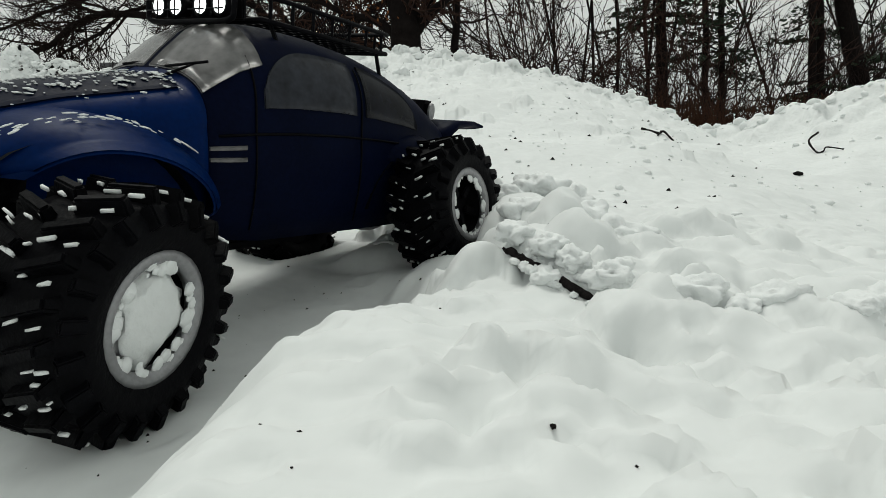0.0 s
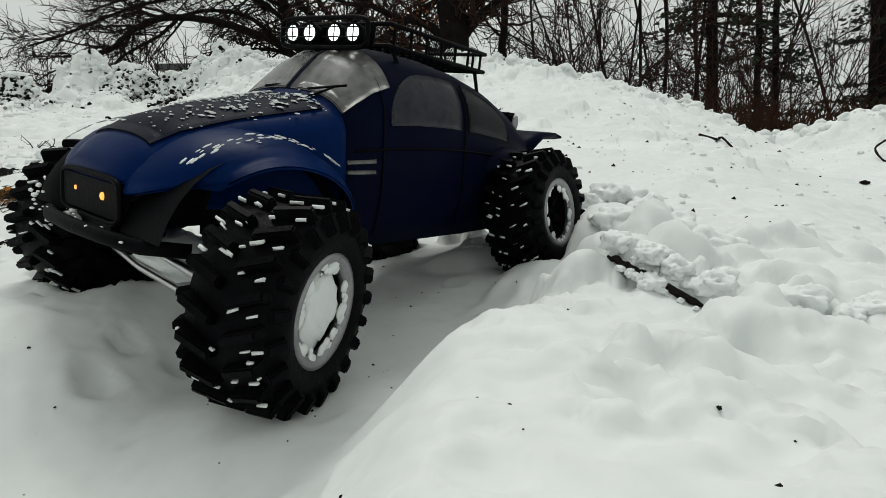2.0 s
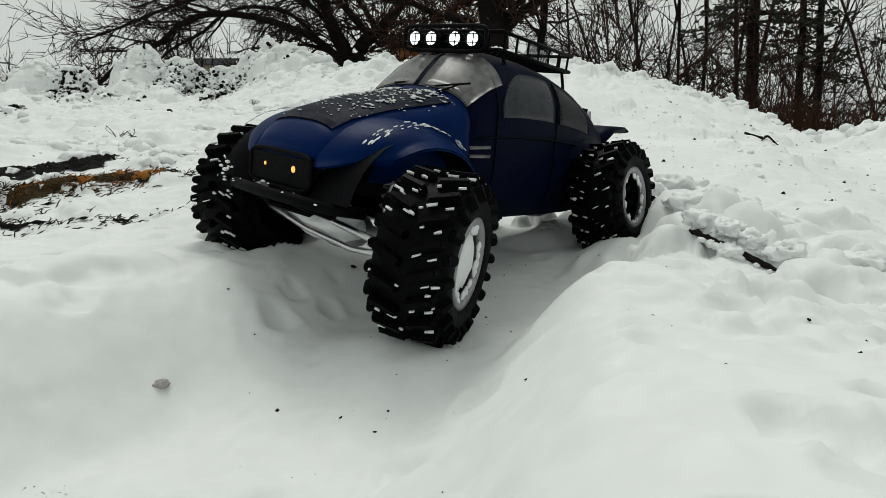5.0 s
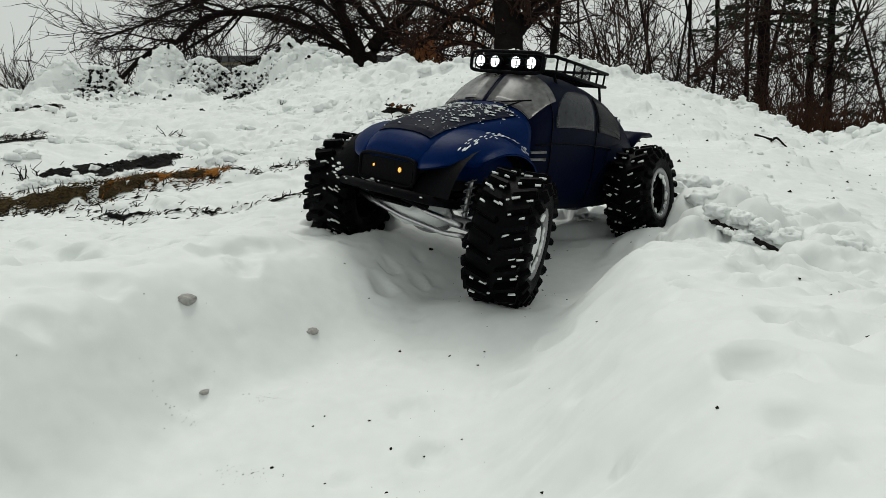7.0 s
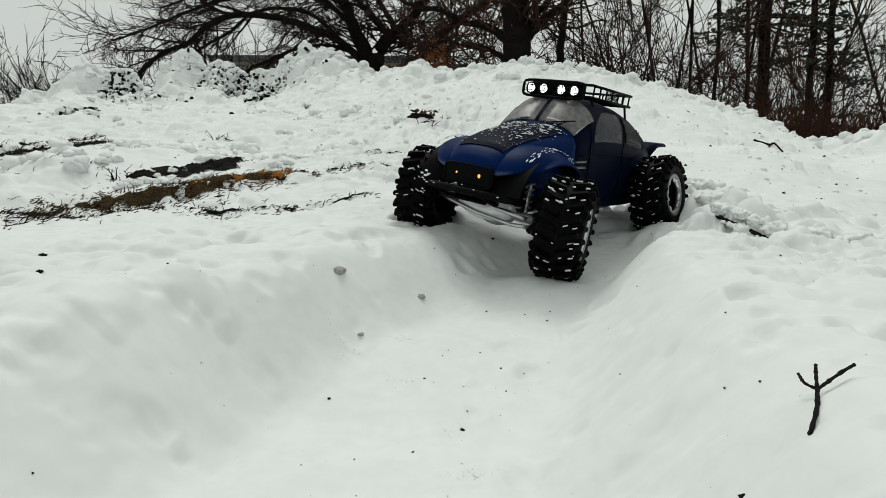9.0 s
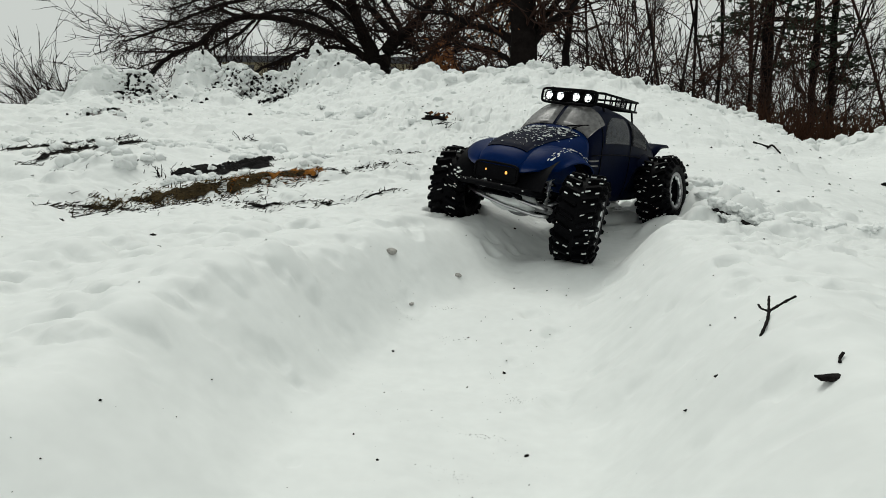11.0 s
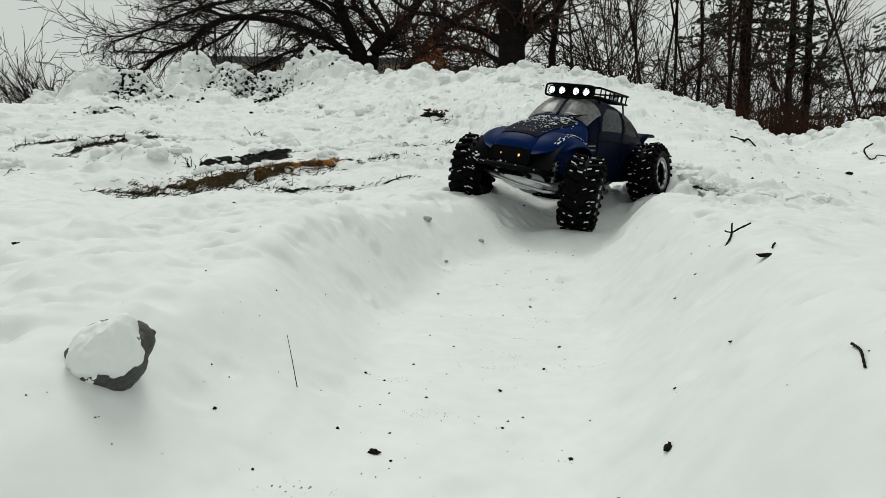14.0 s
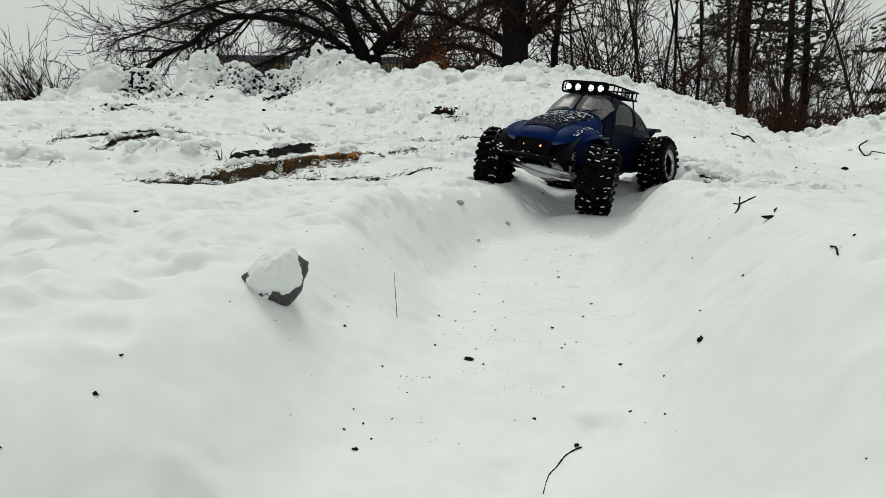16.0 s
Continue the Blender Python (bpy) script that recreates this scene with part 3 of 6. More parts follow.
truck = new("toy_truck")
truck.matrix_basis = CAR
tagged(truck, "radio-controlled toy buggy, blue-to-black rounded coupe body, snowy tyres", "toy car")


def front_part(ob):
    ob.matrix_basis = FRONT_AXLE @ ob.matrix_basis
    return ob


def body_part(ob):
    ob.matrix_basis = BODY
    return ob


# stations of the shell: x, sill, belt, top, half width at sill, half width at belt
STATIONS = ((-0.118, 0.030, 0.046, 0.062, 0.040, 0.044), (-0.104, 0.016, 0.072, 0.096, 0.056, 0.060), (-0.070, 0.008, 0.086, 0.126, 0.067, 0.072),
            (-0.02, 0.004, 0.093, 0.150, 0.075, 0.080), (0.03, 0.002, 0.097, 0.167, 0.079, 0.084), (0.08, 0.002, 0.099, 0.176, 0.081, 0.086),
            (0.13, 0.002, 0.100, 0.180, 0.081, 0.087), (0.18, 0.002, 0.099, 0.180, 0.080, 0.086), (0.214, 0.002, 0.097, 0.175, 0.079, 0.085),
            (0.232, 0.004, 0.095, 0.164, 0.077, 0.083), (0.250, 0.006, 0.093, 0.146, 0.075, 0.081), (0.268, 0.012, 0.090, 0.126, 0.072, 0.078),
            (0.30, 0.030, 0.084, 0.119, 0.066, 0.072), (0.345, 0.036, 0.076, 0.109, 0.058, 0.064), (0.385, 0.038, 0.068, 0.096, 0.052, 0.057),
            (0.410, 0.040, 0.060, 0.081, 0.046, 0.050), (0.424, 0.044, 0.054, 0.066, 0.036, 0.038))


def section(x):
    cols = list(zip(*STATIONS))
    return [float(np.interp(x, cols[0], c)) for c in cols[1:]]


def shell(x, turn, proud=0.0):
    """A point of the shell at length x: turn 0 is the belt on the left, 90 the roof's middle, 180 the belt on the right; below 0 and above 180 the flanks."""
    sill, belt, top, half_sill, half_belt = section(x)
    side = 1 if turn <= 90 else -1
    a = turn if turn <= 90 else 180 - turn
    if a >= 0:
        n = 2 / 2.5
        y = (half_belt + proud) * max(math.cos(radians(a)), 0) ** n
        z = belt + (top + proud - belt) * max(math.sin(radians(a)), 0) ** n
    else:
        t = min(-a / 40, 1)
        y = half_belt + proud + (half_sill - half_belt) * t * t + 0.004 * math.sin(math.pi * t)
        z = belt + (sill - belt) * t
    return (x, side * y, z)


def shell_patch(name, xs, turns, proud, material, parent, label="", thick=0.0015, arch=None):
    """A sheet of the shell between two lengths and two turns, standing a little proud of it."""
    v, f = [], []
    nu, nv = len(xs), len(turns)
    for depth in (proud, proud - thick):
        for x in xs:
            for a in turns:
                if arch:
                    a = turns[0] + (a - turns[0]) * arch((x - xs[0]) / (xs[-1] - xs[0]))
                v.append(shell(x, a, depth))
    for i in range(nu - 1):
        for j in range(nv - 1):
            a = i * nv + j
            f.append((a, a + 1, a + nv + 1, a + nv))
            b = a + nu * nv
            f.append((b, b + nv, b + nv + 1, b + 1))
    ring = [i * nv for i in range(nu)] + [(nu - 1) * nv + j for j in range(1, nv)] + [i * nv + nv - 1 for i in reversed(range(nu - 1))] + [j for j in reversed(range(1, nv - 1))]
    for k in range(len(ring)):
        a, b = ring[k], ring[(k + 1) % len(ring)]
        f.append((b, a, a + nu * nv, b + nu * nv))
    ob = mesh_object(name, v, f, material, parent, True, label)
    return ob


def steps(a, b, n):
    return [a + (b - a) * k / n for k in range(n + 1)]


def build_shell(name, x0, x1, n, material):
    turns = steps(-40, 0, 5)[:-1] + steps(0, 180, 30) + steps(180, 220, 5)[1:]
    xs = steps(x0, x1, n)
    v, f = [], []
    for x in xs:
        v += [shell(x, a) for a in turns]
    m = len(turns)
    for i in range(n):
        for j in range(m - 1):
            a = i * m + j
            f.append((a, a + 1, a + m + 1, a + m))
        f.append((i * m + m - 1, i * m, (i + 1) * m, (i + 1) * m + m - 1))
    f.append(tuple(reversed(range(m))))
    f.append(tuple(n * m + j for j in range(m)))
    return mesh_object(name, v, f, material, truck)


cabin = body_part(build_shell("cabin", -0.118, 0.262, 40, PAINT_BLACK))
tagged(cabin, "glossy black rear cabin with faded side stripes")
nose = body_part(build_shell("nose", 0.263, 0.424, 26, PAINT_BLUE))
tagged(nose, "blue front body shell")
shell_patch("hood_panel", steps(0.272, 0.404, 14), steps(46, 134, 14), 0.0018, PAINT_BLACK, nose, "black bonnet panel with snow flecks")
for turns in ((-40, -2), (182, 220)):
    shell_patch("nose_apron", steps(0.372, 0.4235, 8), steps(*turns, 6), 0.0012, PLASTIC, nose, "black lower nose")
# panes
shell_patch("windshield", steps(0.214, 0.262, 8), steps(30, 88.8, 8), 0.0016, PANE, cabin, "fogged pane of the split windscreen")
shell_patch("windshield", steps(0.214, 0.262, 8), steps(91.2, 150, 8), 0.0016, PANE, cabin, "fogged pane of the split windscreen")
for a, b in ((6, 46), (174, 134)):
    shell_patch("side_window", steps(0.110, 0.216, 18), steps(a, b, 8), 0.0014, MID_PANE, cabin, "misted dark plastic pane", arch=lambda t: 0.94 * math.sqrt(1 - 0.94 * max(0.0, (t - 0.30) / 0.70) ** 2.4))
    shell_patch("rear_window", steps(0.004, 0.096, 12), steps(a, b, 6), 0.0014, DARK_PANE, cabin, "dark smoked pane", arch=lambda t: 0.10 + 0.85 * math.sqrt(max(0.0, 1 - (1 - t) ** 2)))
shell_patch("back_window", steps(-0.055, -0.01, 6), steps(62, 118, 8), 0.0014, PANE, cabin, "fogged plastic pane")
# door seams, sill trim and stripes
for s in (1, -1):
    t = Tubes()
    for x in (0.224, 0.102):
        t.add([shell(x, a if s > 0 else 180 - a, 0.001) for a in steps(-36, 40, 12)], [0.0008] * 13, 4)
    t.add([shell(x, -3 if s > 0 else 183, 0.0012) for x in steps(0.0, 0.255, 14)], [0.0011] * 15, 4)
    t.make("door_seam", PLASTIC, cabin)
    for k in range(2):
        shell_patch("side_stripe", steps(0.232, 0.262, 4), steps(-8 - 4 * k, -6.5 - 4 * k, 1) if s > 0 else steps(188 + 4 * k, 186.5 + 4 * k, 1), 0.001, PANE, cabin, "faded grey stripe")
# snow flecks on the bonnet
flecks = random.Random(11)
bm = bmesh.new()
for k in range(210):
    x, a = 0.270 + 0.125 * flecks.random() ** 1.5, flecks.gauss(86, 24)
    if not 30 < a < 150:
        continue
    p = Vector(shell(x, a, 0.0025))
    r = flecks.uniform(0.0004, 0.0013) * (1 if flecks.random() < 0.8 else 1.5)
    m = Matrix.Translation(p) @ pose(0, 0, 0, 0, 0, flecks.uniform(0, 360)) @ Matrix.Diagonal((r * flecks.uniform(0.8, 2), r, r * 0.45, 1))
    bmesh.ops.create_icosphere(bm, subdivisions=1, radius=1, matrix=m)
for k in range(110):
    x, a = flecks.choice((0.272, 0.279, 0.300, 0.330, 0.352)) + flecks.gauss(0, 0.006), flecks.choice((60, 74, 97, 112)) + flecks.gauss(0, 6)
    r = flecks.uniform(0.0008, 0.0019)
    m = Matrix.Translation(Vector(shell(x, a, 0.0026))) @ pose(0, 0, 0, 0, 0, flecks.gauss(80, 30)) @ Matrix.Diagonal((r * flecks.uniform(1, 3.2), r * 1.1, r * 0.5, 1))
    bmesh.ops.create_icosphere(bm, subdivisions=1, radius=1, matrix=m)
tagged(part("snow_flecks", bm, SNOW_CLUMP, nose, "melting snow flecks on the bonnet", True), kind="stuff")


def fender(name, cx, cz, r, a0, a1, y0, y1, s, material, n=18, sweep=1.06):
    """A curved mudguard over a wheel, thick, cut back and rolled down at its outer edge; sweep stretches its rear."""
    rows = 9
    v, f = [], []
    for layer in (0, 0.0022):
        for i in range(n + 1):
            fade = math.sin(math.pi * i / n) ** 0.5
            for j in range(rows):
                t = j / (rows - 1)
                lo, hi = a0 + 24 * t * t, a1 - 8 * t * t
                a = radians(lo + (hi - lo) * i / n)
                y = y0 + (y1 - y0) * t * (0.72 + 0.28 * fade)
                rr = r + 0.005 * (1 - t) + 0.006 * fade - 0.016 * t ** 3 - layer
                v.append((cx + rr * (1.06 if a < math.pi / 2 else sweep) * math.cos(a), s * y, cz + rr * math.sin(a)))
    m = (n + 1) * rows
    for i in range(n):
        for j in range(rows - 1):
            a = i * rows + j
            f.append((a, a + 1, a + rows + 1, a + rows))
            f.append((m + a, m + a + rows, m + a + rows + 1, m + a + 1))
    for i in range(n):
        for j in (0, rows - 1):
            a = i * rows + j
            f.append((a, a + rows, m + a + rows, m + a))
    for j in range(rows - 1):
        for i in (0, n):
            a = i * rows + j
            f.append((a, a + 1, m + a + 1, m + a))
    return body_part(mesh_object(name, v, f, material, truck))


def liner(cx, r, y0, y1, s):
    """The black inside of a wheel arch."""
    v, f = [], []
    n = 14
    for i in range(n + 1):
        a = radians(14 + 152 * i / n)
        for y in (y0, y1):
            v.append((cx + r * math.cos(a), s * y, 0.004 + r * math.sin(a)))
    for i in range(n):
        f.append((2 * i, 2 * i + 1, 2 * i + 3, 2 * i + 2))
    f.append(tuple(2 * i for i in range(n + 1)))
    return mesh_object("arch_liner", v, f, PLASTIC, truck, True, "black inside of the wheel arch")


for s in (1, -1):
    tagged(fender("front_fender", 0.346, 0.006, 0.080, 30, 168, 0.040, 0.111, s, PAINT_BLUE, 22, 1.30), "bulging blue front mudguard with snow flecks")
    tagged(fender("rear_fender", 0.010, 0.010, 0.086, 34, 152, 0.048, 0.104, s, PAINT_BLACK), "black rear mudguard")
    body_part(liner(0.348, 0.079, 0.042, 0.092, s))
    body_part(liner(0.010, 0.079, 0.046, 0.090, s))
    bm = bmesh.new()
    for k in range(60):
        a = radians(flecks.uniform(50, 128))
        r = flecks.uniform(0.0005, 0.0013)
        y = flecks.gauss(0.085, 0.0035)
        rr = 0.0905 - 0.016 * ((y - 0.04) / 0.073) ** 3 + 0.0005
        p = (0.346 + rr * (1.06 if a < math.pi / 2 else 1.30) * math.cos(a), s * y, 0.006 + rr * math.sin(a))
        bmesh.ops.create_icosphere(bm, subdivisions=1, radius=1, matrix=Matrix.Translation(p) @ Matrix.Rotation(math.pi / 2 - a, 4, 'Y') @ Matrix.Diagonal((r * 3.2, r, r * 0.6, 1)))
    tagged(body_part(part("fender_snow", bm, SNOW_CLUMP, truck, "line of snow flecks on the mudguard", True)), kind="stuff")


def box_bm(size, m=None, bevel=0.15):
    bm = bmesh.new()
    bmesh.ops.create_cube(bm, size=1)
    bmesh.ops.scale(bm, vec=size, verts=bm.verts)
    bmesh.ops.bevel(bm, geom=bm.edges[:], offset=min(size) * bevel, segments=2, affect='EDGES')
    if m is not None:
        bmesh.ops.transform(bm, matrix=m, verts=bm.verts)
    return bm


def rod_bm(a, b, r, r2=None, sides=12):
    a, b = Vector(a), Vector(b)
    bm = bmesh.new()
    bmesh.ops.create_cone(bm, cap_ends=True, segments=sides, radius1=r, radius2=r if r2 is None else r2, depth=(b - a).length)
    bmesh.ops.transform(bm, matrix=Matrix.Translation((a + b) / 2) @ (b - a).to_track_quat('Z', 'Y').to_matrix().to_4x4(), verts=bm.verts)
    return bm


# the dark mouth in the nose and its little lamps
tagged(part("grille", box_bm((0.010, 0.086, 0.030), pose(0.4205, 0, 0.041), 0.3), PLASTIC, nose, "black grille opening"))
for y, r in ((-0.020, 0.0017), (0.021, 0.0029)):
    bm = bmesh.new()
    bmesh.ops.create_uvsphere(bm, u_segments=10, v_segments=6, radius=r)
    bmesh.ops.transform(bm, matrix=pose(0.4258, y, 0.043) @ Matrix.Diagonal((0.6, 0.8, 1.0, 1)), verts=bm.verts)
    part("marker_lamp", bm, LAMP_AMBER, nose, "small lit amber lamp", True)
# front bumper: a rounded frame round the grille, a tube below it and a dark winch box
def ring_line(x, half_y, z, half_z, n=32):
    out = []
    for k in range(n):
        a = 2 * math.pi * k / n
        c, d = math.cos(a), math.sin(a)
        out.append((x, half_y * math.copysign(abs(c) ** 0.35, c), z + half_z * math.copysign(abs(d) ** 0.35, d)))
    return out + out[:2]


t = Tubes()
t.add(ring_line(0.4250, 0.043, 0.041, 0.0155), [0.0020] * 34, 8, False)
bumper = body_part(t.make("front_bumper", PLASTIC, truck, "black rounded bumper frame round the grille"))
t = Tubes()
t.add([(0.400, -0.086, 0.016), (0.424, -0.070, 0.018), (0.434, -0.040, 0.020), (0.436, 0, 0.020), (0.434, 0.040, 0.020), (0.424, 0.070, 0.018), (0.400, 0.086, 0.016)], [0.0052] * 7, 10)
t.make("bumper_tube", PLASTIC, bumper)
for s in (1, -1):
    part("bumper_bracket", rod_bm((0.380, s * 0.030, 0.000), (0.432, s * 0.032, 0.018), 0.0045, sides=10), PLASTIC, bumper)
part("winch_box", box_bm((0.034, 0.064, 0.018), pose(0.408, 0.004, 0.022, 0, 8, 0), 0.25), PLASTIC, bumper)
bm = bmesh.new()
bmesh.ops.create_cone(bm, cap_ends=True, segments=18, radius1=0.0075, radius2=0.006, depth=0.008)
bmesh.ops.transform(bm, matrix=pose(0.429, -0.020, 0.020, 0, 90, 0), verts=bm.verts)
part("winch_drum", bm, ALLOY, bumper, "worn grey winch drum")
part("skid_plate", box_bm((0.030, 0.060, 0.004), pose(0.400, 0, 0.010, 0, 25, 0), 0.3), PLASTIC, bumper)
bm = bmesh.new()
for k in range(30):
    p = (flecks.uniform(0.415, 0.438), flecks.uniform(-0.075, 0.075), flecks.uniform(0.020, 0.028))
    r = flecks.uniform(0.0008, 0.0022)
    bmesh.ops.create_icosphere(bm, subdivisions=1, radius=r, matrix=Matrix.Translation(p) @ Matrix.Diagonal((1, 1.5, 0.6, 1)))
for k in range(7):
    p = (0.430 + flecks.uniform(-0.004, 0.004), -0.070 + flecks.gauss(0, 0.004), 0.032 + flecks.gauss(0, 0.006))
    bmesh.ops.create_icosphere(bm, subdivisions=1, radius=flecks.uniform(0.0014, 0.0028), matrix=Matrix.Translation(p) @ Matrix.Diagonal((0.8, 1.4, 0.7, 1)))
tagged(part("bumper_snow", bm, SNOW_CLUMP, bumper, "specks of snow", True), kind="stuff")

# wipers
for y in (-0.03, 0.028):
    t = Tubes()
    t.add([(0.270, y, 0.1235), (0.257, y + 0.026, 0.1365)], [0.0013, 0.0009], 5)
    t.add([(0.2635, y + 0.000, 0.1330), (0.2545, y + 0.038, 0.1385)], [0.0011, 0.0011], 5)
    body_part(t.make("wiper", PLASTIC, truck, "black windscreen wiper"))

# whale-tail spoiler and the box behind the cabin
v, f = [], []
prof = ((-0.084, 0.096, 0.020), (-0.115, 0.114, 0.015), (-0.150, 0.118, 0.011), (-0.198, 0.116, 0.005))
for x, z, h in prof:
    w = 0.072 if x > -0.19 else 0.060
    for y in steps(-w, w, 8):
        e = 1 - abs(y / w) ** 4 * 0.5
        v += [(x + 0.010 * (y / w) ** 2, y, z + h * 0.5 * e + 0.004 * (y / w) ** 2), (x + 0.010 * (y / w) ** 2, y, z - h * 0.5 * e + 0.004 * (y / w) ** 2)]
for i in range(3):
    for j in range(8):
        a = i * 18 + j * 2
        f += [(a, a + 2, a + 20, a + 18), (a + 1, a + 19, a + 21, a + 3)]
    f += [(i * 18, i * 18 + 18, i * 18 + 19, i * 18 + 1), (i * 18 + 16, i * 18 + 17, i * 18 + 35, i * 18 + 34)]
for i in (0, 3):
    for j in range(8):
        a = i * 18 + j * 2
        f.append((a, a + 1, a + 3, a + 2))
body_part(mesh_object("spoiler", v, f, PAINT_BLACK, truck, True, "black whale-tail spoiler"))
engine = body_part(part("engine_box", box_bm((0.024, 0.050, 0.030), pose(-0.104, 0, 0.130), 0.2), PLASTIC, truck, "black engine box"))
bm = bmesh.new()
bmesh.ops.create_cone(bm, cap_ends=True, segments=16, radius1=0.009, radius2=0.009, depth=0.004)
bmesh.ops.transform(bm, matrix=pose(-0.104, 0.026, 0.131, 90, 0, 0) @ Matrix.Diagonal((0.7, 1.2, 1, 1)), verts=bm.verts)
part("filter_ring", bm, ALLOY, engine)

# roof rack with its lamp bar
RZ = 0.186
t = Tubes()
for z in (RZ - 0.006, RZ + 0.013):
    t.add([(0.198, -0.056, z), (0.036, -0.056, z), (0.036, 0.056, z), (0.198, 0.056, z), (0.198, -0.056, z)], [0.0023] * 5, 6)
rack = body_part(t.make("roof_rack", PLASTIC, truck, "black wire roof rack"))
for x in steps(0.045, 0.19, 6):
    for s in (1, -1):
        part("rack_post", rod_bm((x, s * 0.056, RZ - 0.006), (x, s * 0.056, RZ + 0.013), 0.0016, sides=6), PLASTIC, rack)
for y in steps(-0.04, 0.04, 2):
    part("rack_post", rod_bm((0.036, y, RZ - 0.006), (0.036, y, RZ + 0.013), 0.0016, sides=6), PLASTIC, rack)
t = Tubes()
for y in steps(-0.05, 0.05, 10):
    t.add([(0.036, y, RZ - 0.006), (0.198, y, RZ - 0.006)], [0.0009] * 2, 4)
for x in steps(0.05, 0.19, 12):
    t.add([(x, -0.056, RZ - 0.0065), (x, 0.056, RZ - 0.0065)], [0.0009] * 2, 4)
tagged(t.make("wire_floor", PLASTIC, rack), kind="stuff")
for s in (1, -1):
    t = Tubes()
    for k in range(-4, 13):
        for slant in (1, -1):
            ends = [(k * 0.004 + slant * d, d) for d in steps(0, 0.017, 6)]
            ends = [(0.093 + x, s * 0.056, RZ - 0.005 + d) for x, d in ends if 0 <= x <= 0.048]
            if len(ends) > 1:
                t.add([ends[0], ends[-1]], [0.0005] * 2, 3)
    tagged(t.make("mesh_panel", PLASTIC, rack, "black wire mesh"), kind="stuff")
for x in (0.045, 0.185):
    for s in (1, -1):
        part("rack_foot", rod_bm((x, s * 0.050, RZ - 0.006), (x - 0.004, s * 0.056, 0.150 if x < 0.1 else 0.163), 0.0020, sides=6), PLASTIC, rack)
t = Tubes()
loop = []
for k in range(28):
    a = 2 * math.pi * k / 28
    cy, cz = math.cos(a), math.sin(a)
    loop.append((0.226, 0.057 * math.copysign(abs(cy) ** 0.3, cy), RZ + 0.000 + 0.0130 * math.copysign(abs(cz) ** 0.3, cz)))
t.add(loop + loop[:2], [0.0024] * 30, 6, False)
bar = body_part(t.make("lamp_bar", PLASTIC, truck, "black lamp bar with four lit round lamps"))
part("bar_back", box_bm((0.004, 0.104, 0.019), pose(0.212, 0, RZ), 0.3), PLASTIC, bar)
for y in (-0.042, -0.018, 0.015, 0.039):
    bm = bmesh.new()
    bmesh.ops.create_cone(bm, cap_ends=True, segments=20, radius1=0.0065, radius2=0.0098, depth=0.014)
    bmesh.ops.transform(bm, matrix=pose(0.219, y, RZ, 0, 90, 0), verts=bm.verts)
    part("lamp_housing", bm, PLASTIC, bar, "", True)
    bm = bmesh.new()
    bmesh.ops.create_uvsphere(bm, u_segments=16, v_segments=8, radius=0.0072)
    bmesh.ops.transform(bm, matrix=pose(0.226, y, RZ) @ Matrix.Diagonal((0.35, 1, 1, 1)), verts=bm.verts)
    part("lamp_lens", bm, LAMP_WHITE, bar, "lit white lamp", True)
    t = Tubes()
    for d in (-0.0042, 0.0042):
        t.add([(0.2300, y + d, RZ - 0.0105), (0.2300, y + d, RZ + 0.0105)], [0.0006] * 2, 4)
        t.add([(0.2305, y - 0.0105, RZ + d), (0.2305, y + 0.0105, RZ + d)], [0.0006] * 2, 4)
    t.make("lamp_guard", PLASTIC, bar)

# frame, axles, links and dampers
body_part(part("chassis", box_bm((0.30, 0.052, 0.020), pose(0.18, 0, 0.006), 0.25), PLASTIC, truck, "black chassis rails"))
body_part(part("skid", box_bm((0.13, 0.080, 0.010), pose(0.18, 0, -0.010), 0.3), PLASTIC, truck, "black belly plate"))
for x, lab in ((WB, "grey front axle"), (0.0, "grey rear axle")):
    axle = part("axle", rod_bm((x, -0.100, 0), (x, 0.100, 0), 0.0075, sides=14), ALLOY, truck, lab, True)
    bm = bmesh.new()
    bmesh.ops.create_uvsphere(bm, u_segments=18, v_segments=12, radius=0.024)
    bmesh.ops.transform(bm, matrix=pose(x, 0.012, -0.002) @ Matrix.Diagonal((1.0, 1.35, 0.85, 1)), verts=bm.verts)
    part("gear_housing", bm, ALLOY, axle, "pale alloy gear housing", True)
    for s in (1, -1):
        part("knuckle", box_bm((0.022, 0.020, 0.026), pose(x, s * 0.088, 0), 0.25), PLASTIC, axle)
    if x:
        front_part(axle)
for x in (WB, 0.0):
    for s in (1, -1):
        hang = FRONT_AXLE if x else pose(0, 0, 0)
        foot, head = hang @ Vector((x, s * 0.062, 0.004)), BODY @ Vector((x - (0.03 if x else -0.03), s * 0.050, 0.074))
        damper = part("damper", rod_bm(foot, head, 0.0032, sides=10), STEEL, truck, "oil damper with coil spring", True)
        t = Tubes()
        a, b = foot.lerp(head, 0.1), foot.lerp(head, 0.95)
        pts = []
        for k in range(64):
            c = k / 63
            w = 2 * math.pi * 8 * c
            pts.append(a.lerp(b, c) + Vector((0.0068 * math.cos(w), 0.0068 * math.sin(w), 0)))
        t.add(pts, [0.0010] * 64, 4)
        t.make("spring", ALLOY, damper)
        part("link", rod_bm(hang @ Vector((x, s * 0.040, -0.006)), (0.18 + (0.05 if x else -0.05), s * 0.030, -0.004), 0.0036, sides=8), STEEL, truck, "polished steel link rod", True)
t = Tubes()
t.add([(0.384, -0.092, 0.010), (0.392, -0.06, 0.004), (0.394, 0.0, -0.004), (0.392, 0.06, -0.008), (0.384, 0.092, -0.006)], [0.0030] * 5, 8)
